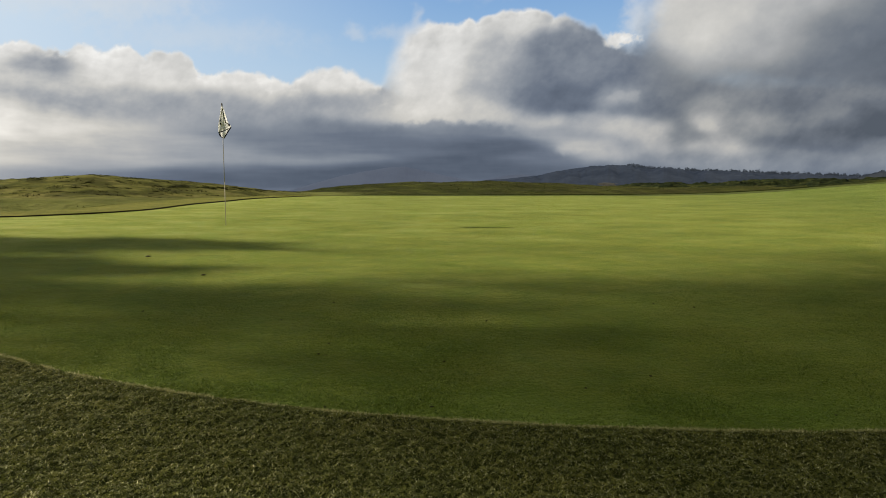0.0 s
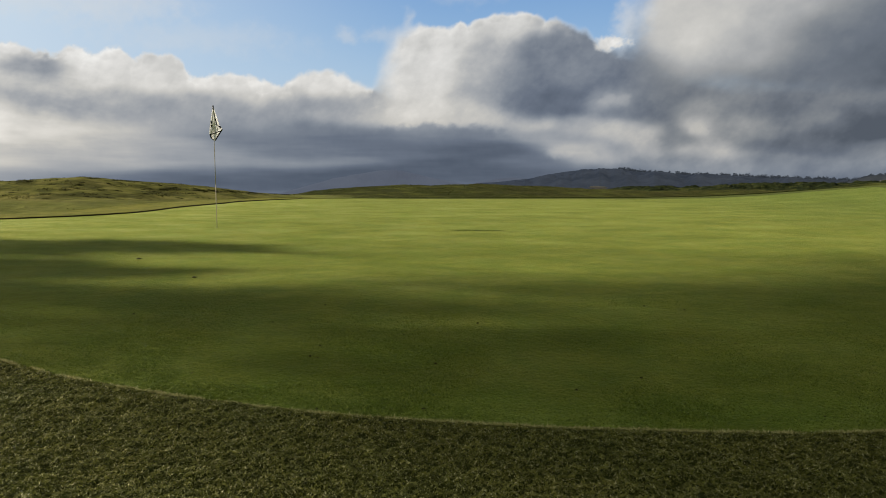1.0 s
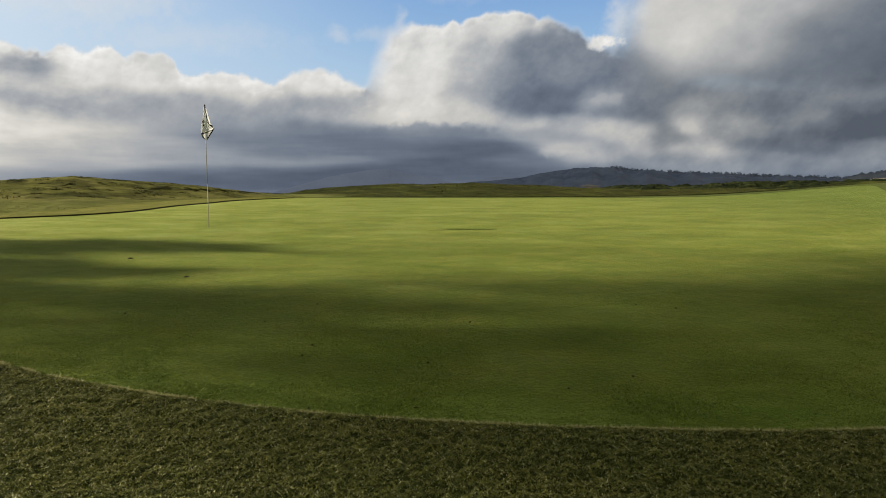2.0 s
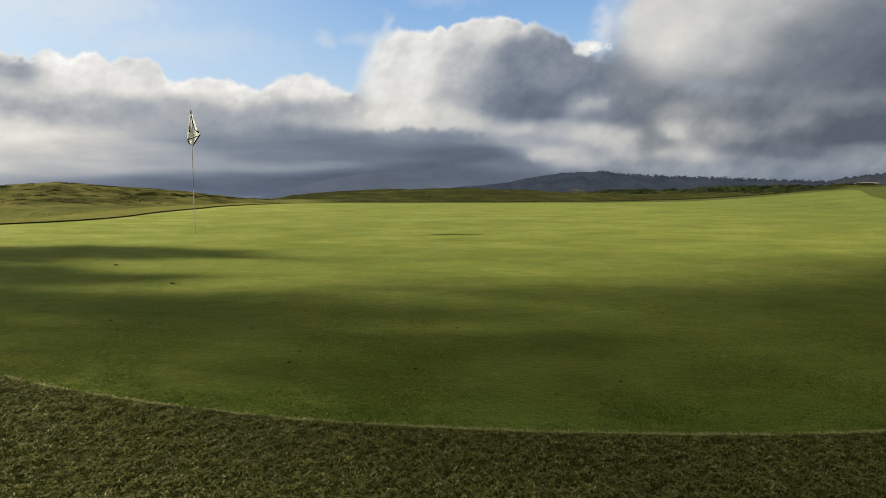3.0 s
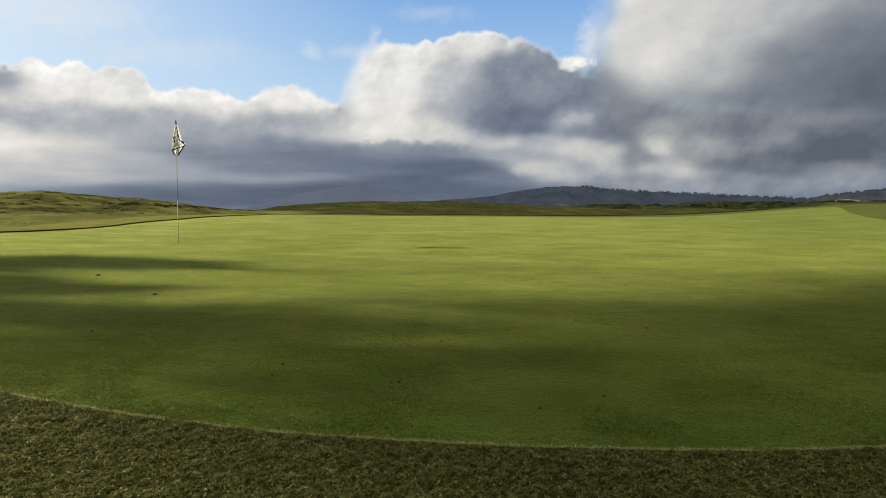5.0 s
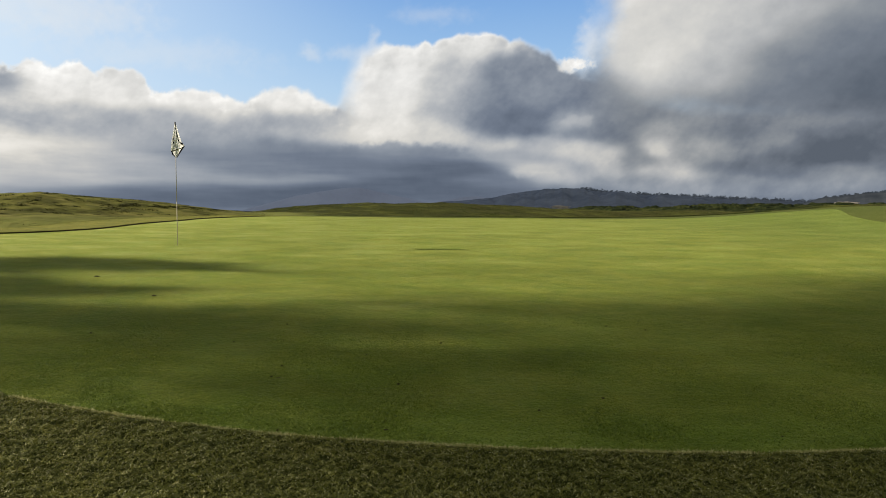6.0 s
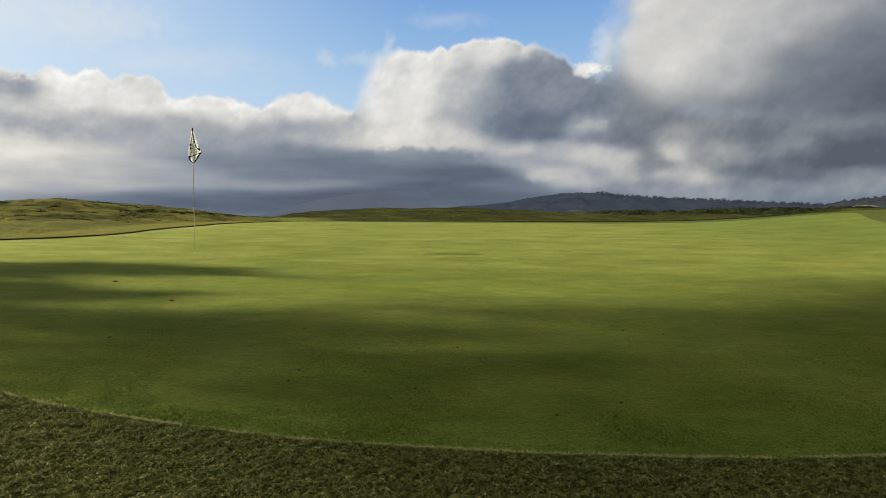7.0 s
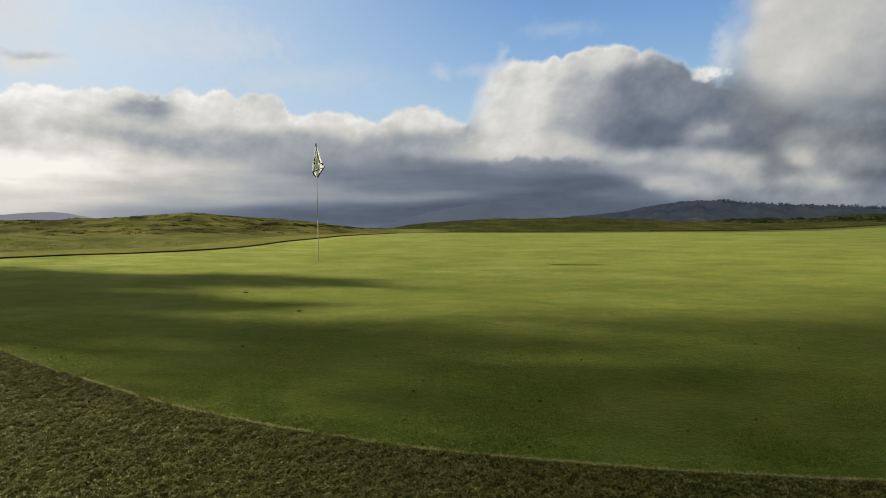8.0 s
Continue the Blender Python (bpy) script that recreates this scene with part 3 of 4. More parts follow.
def leaf_cloud(name, centres, radii, count, size, material, seed, parent=None, flat=1.0):
    """Small leaf triangles spread through uneven lobes, as one mesh."""
    rs = np.random.RandomState(seed)
    pick = rs.randint(0, len(centres), count)
    way = rs.randn(count, 3)
    way /= np.linalg.norm(way, axis=1)[:, None]
    at = np.asarray(centres)[pick] + way * np.asarray(radii)[pick] * (0.35 + 0.75 * rs.rand(count, 1))
    a = rs.randn(count, 3) * size
    b = rs.randn(count, 3) * size
    a[:, 2] *= flat
    b[:, 2] *= flat
    verts = np.stack([at - a / 2, at + a / 2, at + b], 1).reshape(-1, 3)
    return mesh_object(name, verts, np.arange(3 * count).reshape(-1, 3), material, parent, shade=False)


# low dark scrub along the far dunes: one lumpy thicket
bg2, rg2 = np.meshgrid(np.radians(np.arange(6, 47, 0.06)), np.arange(100, 132, 0.7), indexing="ij")
bx, by = rg2 * np.sin(bg2), rg2 * np.cos(bg2)
lump = LUMPS.fbm(bx * 0.45 + 11, by * 0.45, 5, 0.55) - 0.44
cover_in = smooth(8, 14, np.degrees(bg2)) * smooth(100, 106, rg2) * smooth(131, 127, rg2)
bz = land_height(bx, by, outside(bx, by)) - 0.10 + cover_in * (0.10 + 1.4 * np.clip(lump, -0.05, 0.3))
scrub = mesh_object("scrub", np.stack([bx, by, bz], -1).reshape(-1, 3), sheet(*bx.shape)[:, ::-1], SCRUB)
tagged(scrub, "low dark green coastal scrub on the dunes", "scrub", kind="stuff")


# ---- distance ----
def far_ridge(name, crest, near, far, material, label, wobble=4.0, seed=1, fold=0.7):
    """A long hill: bearing and crest height, with a front slope, a top and a back."""
    c = np.array(crest, float)
    b = np.arange(c[0, 0], c[-1, 0], 0.06)
    top = np.interp(b, c[:, 0], c[:, 1]) + wobble * (ValueNoise(seed).fbm(b * 1.7, b * 0 + seed, 4) - 0.5)
    s = np.linspace(0, 1, 16)[:, None]
    r = near + (far - near) * s + 0 * b[None, :]
    rise = np.sin(np.clip(s * 1.6, 0, 1) * np.pi / 2) * (1 - smooth(0.7, 1.0, s))
    folds = 1 + fold * (ValueNoise(seed + 1).fbm(b[None, :] * 1.1 + 0 * s, s * 4 + 0 * b[None, :], 4) - 0.5) * np.sin(s * np.pi)
    z = -75 + (top[None, :] + 75) * rise * np.where(s > 0.6, 1, folds)
    z = np.minimum(z, top[None, :])
    a = np.radians(b)[None, :]
    ob = mesh_object(name, np.stack([r * np.sin(a), r * np.cos(a), z], -1).reshape(-1, 3), sheet(*z.shape)[:, ::-1], material)
    tagged(ob, label, "hill", kind="structure")
    return b, top


# blue-grey tones and emission that imitate haze over hills and skyline trees
WOODED = hazed_wood("hazed_wooded_hill", (0.056, 0.068, 0.092), (0.096, 0.110, 0.138), 0.009, 0.14)
NEARER = hazed_wood("hazed_nearer_hill", (0.040, 0.048, 0.062), (0.066, 0.076, 0.090), 0.01, 0.1)
MISTY = hazed_wood("misty_hill", (0.046, 0.053, 0.070), (0.054, 0.062, 0.080), 0.004, 0.88)
HEADLAND = hazed_wood("hazed_headland", (0.110, 0.111, 0.132), (0.128, 0.129, 0.150), 0.004, 0.74)
FAR_LEAF = hazed_wood("hazed_tree_leaves", (0.045, 0.055, 0.070), (0.085, 0.098, 0.118), 0.05, 0.22)
R1, R2, R3 = 3600.0, 2400.0, 4400.0
rise_of = lambda el, r: 1.5 + r * math.tan(radians(el))
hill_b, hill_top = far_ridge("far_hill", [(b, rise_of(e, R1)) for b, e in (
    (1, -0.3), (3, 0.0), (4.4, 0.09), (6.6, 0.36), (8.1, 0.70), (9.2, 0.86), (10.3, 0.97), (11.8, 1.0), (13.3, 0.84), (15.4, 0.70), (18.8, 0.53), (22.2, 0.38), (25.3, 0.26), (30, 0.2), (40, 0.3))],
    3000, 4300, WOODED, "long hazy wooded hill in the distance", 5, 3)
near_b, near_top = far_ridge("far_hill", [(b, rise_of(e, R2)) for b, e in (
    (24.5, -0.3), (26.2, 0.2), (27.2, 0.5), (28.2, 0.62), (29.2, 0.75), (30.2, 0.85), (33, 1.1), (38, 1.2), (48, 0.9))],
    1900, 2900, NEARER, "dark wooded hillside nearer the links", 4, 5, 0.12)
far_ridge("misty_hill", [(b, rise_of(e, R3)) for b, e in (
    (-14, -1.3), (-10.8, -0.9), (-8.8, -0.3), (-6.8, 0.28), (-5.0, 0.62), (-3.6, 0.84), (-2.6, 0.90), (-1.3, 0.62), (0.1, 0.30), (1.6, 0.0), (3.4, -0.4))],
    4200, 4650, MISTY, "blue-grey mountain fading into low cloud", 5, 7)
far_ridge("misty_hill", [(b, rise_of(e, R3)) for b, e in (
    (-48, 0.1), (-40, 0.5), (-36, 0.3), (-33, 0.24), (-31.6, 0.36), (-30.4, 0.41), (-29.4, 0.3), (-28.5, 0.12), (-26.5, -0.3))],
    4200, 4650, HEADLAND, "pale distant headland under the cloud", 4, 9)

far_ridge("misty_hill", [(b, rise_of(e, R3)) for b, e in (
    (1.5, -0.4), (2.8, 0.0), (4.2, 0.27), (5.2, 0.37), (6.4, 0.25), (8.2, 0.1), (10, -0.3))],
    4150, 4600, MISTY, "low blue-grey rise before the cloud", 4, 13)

# trees along the far skyline
rs = np.random.RandomState(41)
centres, radii = [], []
for b, top, base_range, tall, n, lo in ((hill_b, hill_top, 3780, 9.0, 560, 12.2), (near_b, near_top, 2480, 3.5, 320, 25.5)):
    for k in range(n):
        at = lo + (b[-1] - lo) * rs.rand()
        h = tall * (0.35 + rs.rand() ** 3 * 1.3)
        z = np.interp(at, b, top)
        for level in range(3):
            centres.append((base_range * math.sin(radians(at)), base_range * math.cos(radians(at)), z - 1 + h * (0.1 + 0.3 * level)))
            radii.append((h * (0.85 - 0.2 * level),) * 2 + (h * 0.3,))
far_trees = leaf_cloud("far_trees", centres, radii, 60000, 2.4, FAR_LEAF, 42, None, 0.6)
tagged(far_trees, "dark trees along the skyline of far hills", "trees", kind="stuff")

# a pale clearing on each hillside
def sand_patch(bearing, distance, height, wide, tall, seed):
    bm = bmesh.new()
    rs = np.random.RandomState(seed)
    ring = []
    for k in range(28):
        a = 2 * math.pi * k / 28
        m = 0.7 + 0.5 * rs.rand()
        ring.append(bm.verts.new((math.cos(a) * wide * m, math.sin(a) * tall * 0.8 * m, math.sin(a) * tall * m)))
    hub = bm.verts.new((0, -6, tall * 0.3))
    for k in range(28):
        bm.faces.new((ring[k], ring[(k + 1) % 28], hub))
    ob = part("sand_scar", bm, SAND, None)
    ob.matrix_world = pose(distance * math.sin(radians(bearing)), distance * math.cos(radians(bearing)), height, 0, 0, -bearing)
    return tagged(ob, "pale bare sand clearing on the distant hillside", "clearing", kind="structure")


sand_patch(10.9, 3030, rise_of(-0.28, 3030), 36, 6, 1)
sand_patch(28.4, 1850, rise_of(0.16, 1850), 26, 2.8, 2)


# ---- sky: a far dome sector of broken cumulus over grey stratus ----
def billows(x, y, seed):
    """Rounded domes packed side by side, 0 to 1."""
    rs = np.random.RandomState(seed)
    jx, jy = rs.rand(64, 64), rs.rand(64, 64)
    i, j = np.floor(x).astype(int), np.floor(y).astype(int)
    best = np.full(x.shape, 9.0)
    for a in (-1, 0, 1):
        for b in (-1, 0, 1):
            u, w = (i + a) % 64, (j + b) % 64
            best = np.minimum(best, (x - i - a - jx[u, w]) ** 2 + (y - j - b - jy[u, w]) ** 2)
    return np.sqrt(np.clip(1 - best, 0, 1))


def blurred(field, reach=3):
    """A soft blur over neighbouring points, wider along the horizon."""
    for axis, k in ((0, reach), (1, 2 * reach)) * 2:
        field = sum(np.roll(field, d, axis) for d in range(-k, k + 1)) / (2 * k + 1)
    return field


# cloud tops: bearing and height in degrees
BANK_TOPS = [(-80, 7), (-40, 7), (-33, 7.6), (-32.1, 8), (-29.6, 7.9), (-26.7, 8), (-26, 8.3), (-25.4, 8), (-24.7, 7.8), (-23.9, 7.6), (-23.4, 7.9), (-22.8, 8.2), (-22, 8), (-21.5, 7.8), (-20.9, 8.1), (-19.9, 8.3), (-19.5, 7.9), (-19, 7.6), (-18.3, 8), (-17, 8), (-16.3, 7.6), (-15.7, 6.8), (-13.9, 6.8), (-13.2, 7), (-12.4, 6.9), (-11.5, 6.6), (-10.1, 6.3), (-9, 6.95), (-7.9, 7.25), (-6.8, 7.3), (-6, 7.05), (-5.1, 6.55), (-4.2, 6.2), (-2.7, 5.5), (10, 5), (80, 5)]
HEAP_TOPS = [(-9, 2), (-4.2, 5.5), (-3.8, 7.1), (-3.2, 8.4), (-2.5, 9.5), (-1.7, 9.9), (-0.9, 10.2), (1, 10), (1.7, 10.5), (2.1, 10.2), (2.9, 10.6), (4, 10.9), (6.3, 11), (6.9, 10.8), (7.5, 10.5), (8.1, 10.6), (8.7, 10.1), (9.4, 9.8), (10, 9.7), (10.5, 9.3), (11.1, 8.8), (12.3, 8.6), (13.4, 8.4), (14.5, 7.8), (16.3, 6.9), (19.1, 6.2), (80, 6)]
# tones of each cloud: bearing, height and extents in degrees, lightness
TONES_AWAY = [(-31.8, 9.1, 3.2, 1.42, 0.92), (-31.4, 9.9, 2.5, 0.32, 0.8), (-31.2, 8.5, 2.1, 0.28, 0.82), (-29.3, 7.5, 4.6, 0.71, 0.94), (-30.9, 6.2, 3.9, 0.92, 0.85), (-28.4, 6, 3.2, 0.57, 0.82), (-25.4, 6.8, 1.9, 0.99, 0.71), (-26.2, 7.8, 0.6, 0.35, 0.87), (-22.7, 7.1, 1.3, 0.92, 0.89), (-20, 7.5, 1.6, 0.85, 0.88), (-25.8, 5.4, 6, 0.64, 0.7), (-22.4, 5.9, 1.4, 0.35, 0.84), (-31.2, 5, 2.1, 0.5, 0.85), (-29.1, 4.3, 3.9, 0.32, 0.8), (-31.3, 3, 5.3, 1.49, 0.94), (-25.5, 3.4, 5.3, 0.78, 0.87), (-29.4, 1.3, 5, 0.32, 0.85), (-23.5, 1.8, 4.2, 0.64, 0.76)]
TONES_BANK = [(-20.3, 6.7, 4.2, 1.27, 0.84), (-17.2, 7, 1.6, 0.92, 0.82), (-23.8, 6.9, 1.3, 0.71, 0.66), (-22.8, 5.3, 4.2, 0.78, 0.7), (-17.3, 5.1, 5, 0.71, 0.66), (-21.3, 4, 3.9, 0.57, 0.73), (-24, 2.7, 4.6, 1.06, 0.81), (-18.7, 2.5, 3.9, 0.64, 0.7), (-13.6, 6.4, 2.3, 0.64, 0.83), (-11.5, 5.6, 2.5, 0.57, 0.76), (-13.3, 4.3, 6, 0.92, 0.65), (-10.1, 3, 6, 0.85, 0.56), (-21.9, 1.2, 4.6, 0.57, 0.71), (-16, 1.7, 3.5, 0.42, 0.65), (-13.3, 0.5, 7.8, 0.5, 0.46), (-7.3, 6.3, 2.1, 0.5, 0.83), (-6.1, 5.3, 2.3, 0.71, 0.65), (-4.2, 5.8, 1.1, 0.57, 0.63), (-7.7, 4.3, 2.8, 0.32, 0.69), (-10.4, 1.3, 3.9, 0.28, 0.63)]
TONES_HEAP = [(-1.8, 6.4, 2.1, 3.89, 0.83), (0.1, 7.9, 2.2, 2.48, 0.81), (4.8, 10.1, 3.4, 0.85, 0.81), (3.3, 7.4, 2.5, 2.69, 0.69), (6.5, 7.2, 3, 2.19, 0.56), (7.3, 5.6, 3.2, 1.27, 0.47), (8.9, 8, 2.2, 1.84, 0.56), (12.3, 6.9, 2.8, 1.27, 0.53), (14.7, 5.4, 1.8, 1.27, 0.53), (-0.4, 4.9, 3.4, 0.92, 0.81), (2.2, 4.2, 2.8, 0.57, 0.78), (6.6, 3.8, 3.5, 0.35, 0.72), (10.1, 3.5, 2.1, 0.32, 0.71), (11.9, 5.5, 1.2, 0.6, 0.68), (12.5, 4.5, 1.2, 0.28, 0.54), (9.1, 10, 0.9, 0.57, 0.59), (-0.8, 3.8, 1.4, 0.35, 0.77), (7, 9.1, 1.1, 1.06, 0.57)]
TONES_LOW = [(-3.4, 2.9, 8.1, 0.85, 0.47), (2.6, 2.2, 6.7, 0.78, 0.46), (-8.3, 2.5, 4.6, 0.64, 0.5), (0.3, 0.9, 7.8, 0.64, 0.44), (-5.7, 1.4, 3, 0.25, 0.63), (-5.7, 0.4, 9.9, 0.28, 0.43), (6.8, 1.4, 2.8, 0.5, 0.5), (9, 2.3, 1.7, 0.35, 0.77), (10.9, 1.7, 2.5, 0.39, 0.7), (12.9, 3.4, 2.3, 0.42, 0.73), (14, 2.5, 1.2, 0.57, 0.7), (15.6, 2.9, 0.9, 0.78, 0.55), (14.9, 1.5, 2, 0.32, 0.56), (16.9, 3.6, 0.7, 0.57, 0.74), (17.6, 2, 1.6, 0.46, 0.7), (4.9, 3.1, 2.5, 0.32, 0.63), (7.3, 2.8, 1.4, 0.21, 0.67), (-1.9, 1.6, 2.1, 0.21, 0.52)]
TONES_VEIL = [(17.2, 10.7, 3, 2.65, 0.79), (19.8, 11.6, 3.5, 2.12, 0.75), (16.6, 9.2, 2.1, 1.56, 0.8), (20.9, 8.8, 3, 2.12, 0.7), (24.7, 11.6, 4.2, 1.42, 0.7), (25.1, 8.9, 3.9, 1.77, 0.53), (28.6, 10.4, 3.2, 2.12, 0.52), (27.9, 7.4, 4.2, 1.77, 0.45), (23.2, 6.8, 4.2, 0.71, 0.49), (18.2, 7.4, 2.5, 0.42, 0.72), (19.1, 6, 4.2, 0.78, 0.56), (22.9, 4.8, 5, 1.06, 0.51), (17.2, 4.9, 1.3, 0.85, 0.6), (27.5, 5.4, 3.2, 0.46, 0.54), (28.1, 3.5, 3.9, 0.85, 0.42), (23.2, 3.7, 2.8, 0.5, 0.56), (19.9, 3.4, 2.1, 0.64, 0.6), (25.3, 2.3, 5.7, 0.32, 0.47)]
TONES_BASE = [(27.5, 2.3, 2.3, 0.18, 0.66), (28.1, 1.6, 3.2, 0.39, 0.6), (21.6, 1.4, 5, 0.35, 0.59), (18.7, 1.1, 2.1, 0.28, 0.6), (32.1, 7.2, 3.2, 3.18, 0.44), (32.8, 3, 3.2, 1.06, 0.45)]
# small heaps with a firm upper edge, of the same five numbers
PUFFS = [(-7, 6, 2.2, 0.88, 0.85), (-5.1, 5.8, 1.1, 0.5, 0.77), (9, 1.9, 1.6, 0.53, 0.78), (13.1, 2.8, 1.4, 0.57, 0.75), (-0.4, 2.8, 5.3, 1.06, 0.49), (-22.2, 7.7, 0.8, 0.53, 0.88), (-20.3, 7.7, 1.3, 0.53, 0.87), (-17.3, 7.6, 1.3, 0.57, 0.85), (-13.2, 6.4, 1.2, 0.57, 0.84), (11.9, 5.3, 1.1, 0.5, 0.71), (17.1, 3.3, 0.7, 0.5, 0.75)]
# thin white shreds on the blue: bearing, height and extents in degrees, thickness
SHREDS = [(-24.6, 11.2, 5.0, 1.6, 0.36), (-32.5, 12.0, 3.6, 2.6, 0.6), (-42, 11, 11, 7, 0.8), (-31.6, 9.4, 2.6, 1.3, 1.0), (-20.5, 11.2, 5.0, 2.0, 0.42), (-15.0, 9.0, 7.0, 1.2, 0.25), (-5.7, 9.6, 0.9, 0.5, 0.34),
          (-2.0, 10.7, 0.5, 0.7, 0.36), (-3.4, 9.7, 1.3, 0.6, 0.30), (2.3, 12.2, 2.6, 0.7, 0.22), (12.6, 10.2, 0.9, 2.2, 0.55)]


def sky_dome():
    az = np.concatenate([np.arange(-78, -37, 1.0), np.arange(-37, 34, 0.065), np.arange(34, 79, 1.0)])
    el = np.concatenate([np.arange(-2.5, -0.6, 0.3), np.arange(-0.6, 14.0, 0.065), np.arange(14, 18, 0.4), np.arange(18, 41, 1.0)])
    E, A = np.meshgrid(el, az, indexing="ij")
    n1, n2, n3, n4 = ValueNoise(51), ValueNoise(52), ValueNoise(53), ValueNoise(54)
    # heaps are torn all round, the low layers are drawn out level
    level = smooth(4.2, 2.4, E) * smooth(14, 6, A)
    slant = A * 0.9 + E * 0.5, E * 0.9 - A * 0.4
    torn = n1.fbm(slant[0] * 0.55, slant[1] * 0.75, 6, 0.52) - 0.5, n2.fbm(slant[0] * 0.55 + 9, slant[1] * 0.75, 6, 0.52) - 0.5
    drawn = n3.fbm(A * 0.16, E * 1.1, 5, 0.5) - 0.5, n4.fbm(A * 0.22 + 40, E * 1.0, 5, 0.5) - 0.5
    wx = A + 1.7 * torn[0] * (1 - level) + 2.4 * drawn[0] * level
    wy = E + 1.0 * torn[1] * (1 - 0.85 * level) + 0.30 * drawn[1] * level
    fray = n3.fbm(A * 1.7 + 5, E * 1.9, 5, 0.6) - 0.5
    fx, fy = A + 0.5 * fray, E + 0.5 * (n1.fbm(A * 1.5 + 40, E * 1.8, 4, 0.6) - 0.5)
    dome = lambda dx, dy: 0.55 * billows((fx + dx) * 0.55, (fy + dy) * 0.8, 5) + 0.45 * billows((fx + dx) * 1.25, (fy + dy) * 1.6, 6)
    puff = dome(0, 0)
    lobe = lambda a, e, ra, re: np.hypot((wx - a) / ra, (wy - e) / re)

    # how deep each point lies under the tops of the long bank and of the heap before it
    reach = 0.55 * (puff - 0.78) + 0.7 * fray * (0.4 + 0.6 * smooth(-4, -14, A))
    bank_deep = np.interp(A + 0.6 * torn[0], *zip(*BANK_TOPS)) + reach - E
    heap_deep = np.interp(A + 0.5 * torn[0], *zip(*HEAP_TOPS)) + reach - E
    soft = 0.16 + 1.1 * smooth(-0.4, -3.4, A) + 0.25 * smooth(6, 10, A) + 0.5 * smooth(10.5, 13, A)
    crisp = smooth(-6, -11, A)
    bank = smooth(-0.22 + 0.07 * crisp, 0.30 - 0.07 * crisp, bank_deep)
    heap = smooth(-soft, soft, heap_deep) * smooth(-5.4, -2.2, A + 1.8 * torn[0] + 0.6 * fray)
    veil = smooth(11.6, 14.6, wx + 0.6 * fray - 0.22 * (E - 9)) * smooth(5.0, 7.5, wy + 0.10 * (A - 14))
    shreds = 0.0 * A
    for a, e, ra, re, k in SHREDS:
        shreds = np.maximum(shreds, k * smooth(1.4, 0.0, lobe(a, e, ra, re) + 0.9 * fray))
    cover = 1 - (1 - heap) * (1 - bank) * (1 - 0.98 * veil) * (1 - np.clip(shreds, 0, 1))

    # bright sunlit rims over grey bodies
    deep = np.maximum(bank_deep, heap_deep * smooth(0.0, 0.3, heap))
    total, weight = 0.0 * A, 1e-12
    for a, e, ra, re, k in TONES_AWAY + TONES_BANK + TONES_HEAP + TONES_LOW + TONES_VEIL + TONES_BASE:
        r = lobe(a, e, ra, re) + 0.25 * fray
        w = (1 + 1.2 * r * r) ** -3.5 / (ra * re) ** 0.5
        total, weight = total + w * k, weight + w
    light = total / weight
    light = blurred(light)
    gauze = np.maximum(smooth(11.5, 15.0, A) * smooth(4.5, 7.0, E), 0.45 * smooth(4.8, 3.4, E) * smooth(1.6, 2.4, E) * smooth(5, 1, A))
    light = light * (1 - gauze) + blurred(light, 8) * gauze
    light = 0.62 + (light - 0.62) * (1.28 - 0.16 * smooth(-16, -24, A))
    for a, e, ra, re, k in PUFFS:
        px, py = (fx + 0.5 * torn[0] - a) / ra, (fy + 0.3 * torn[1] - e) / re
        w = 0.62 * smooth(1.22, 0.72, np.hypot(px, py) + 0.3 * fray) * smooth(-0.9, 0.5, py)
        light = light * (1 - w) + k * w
    rim = np.exp(-(np.clip(deep, 0, 9) / (0.22 + 0.5 * smooth(0.4, 0.65, n2.fbm(A * 0.4 + 7, E * 0.5, 3)))) ** 2) * (1 - veil) * smooth(9.6, 7.0, A)
    light = light + (0.93 + 0.03 * crisp - light) * 0.8 * rim
    # billows that catch the light on their upper, sunward side
    high = (1 - veil) * smooth(2.8, 5.0, E)
    relief = puff - dome(0.16, -0.14)
    light = light - 0.24 * relief * high * (0.12 + np.exp(-np.clip(deep, 0, 9) / 0.9))
    light = light + (0.21 - 0.10 * gauze) * (n4.fbm(slant[0] * 0.5 + 60, slant[1] * 0.7, 6, 0.58) - 0.5) * (1 - level) + 0.15 * (n1.fbm(A * 0.13 + 20, E * 1.3, 5, 0.55) - 0.5) * level
    # the far left of the bank is broken by greyer drifts
    drift = n2.fbm(A * 0.32 + 11, E * 0.95 + 0.1 * A, 6, 0.55) - 0.5
    light = np.minimum(light + 0.20 * drift * smooth(-16, -23, A) * smooth(1.0, 2.5, E), 0.93 + 0.07 * smooth(-6, -13, A))
    # thin shreds are white
    thin = (1 - heap) * (1 - bank) * (1 - smooth(0.05, 0.5, veil))
    light = light * (1 - thin) + (0.90 - 0.12 * smooth(1.3, 0.2, lobe(-31.4, 9.8, 2.4, 0.35))) * thin
    # one small bright puff clear of the heap
    tuft = smooth(1.2, 0.55, np.hypot((fx - 11.7) / 1.15, (fy - 9.05) / 0.50) + 1.1 * fray - 0.5 * (puff - 0.7))
    cover = np.maximum(cover, tuft)
    light = light * (1 - tuft) + (0.90 + 0.2 * fray) * tuft
    R = 4850
    ca, ce = np.radians(A), np.radians(E)
    verts = np.stack([R * np.cos(ce) * np.sin(ca), R * np.cos(ce) * np.cos(ca), 1.5 + R * np.sin(ce)], -1).reshape(-1, 3)
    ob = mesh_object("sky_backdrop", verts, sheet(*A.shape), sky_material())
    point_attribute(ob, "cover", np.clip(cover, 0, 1))
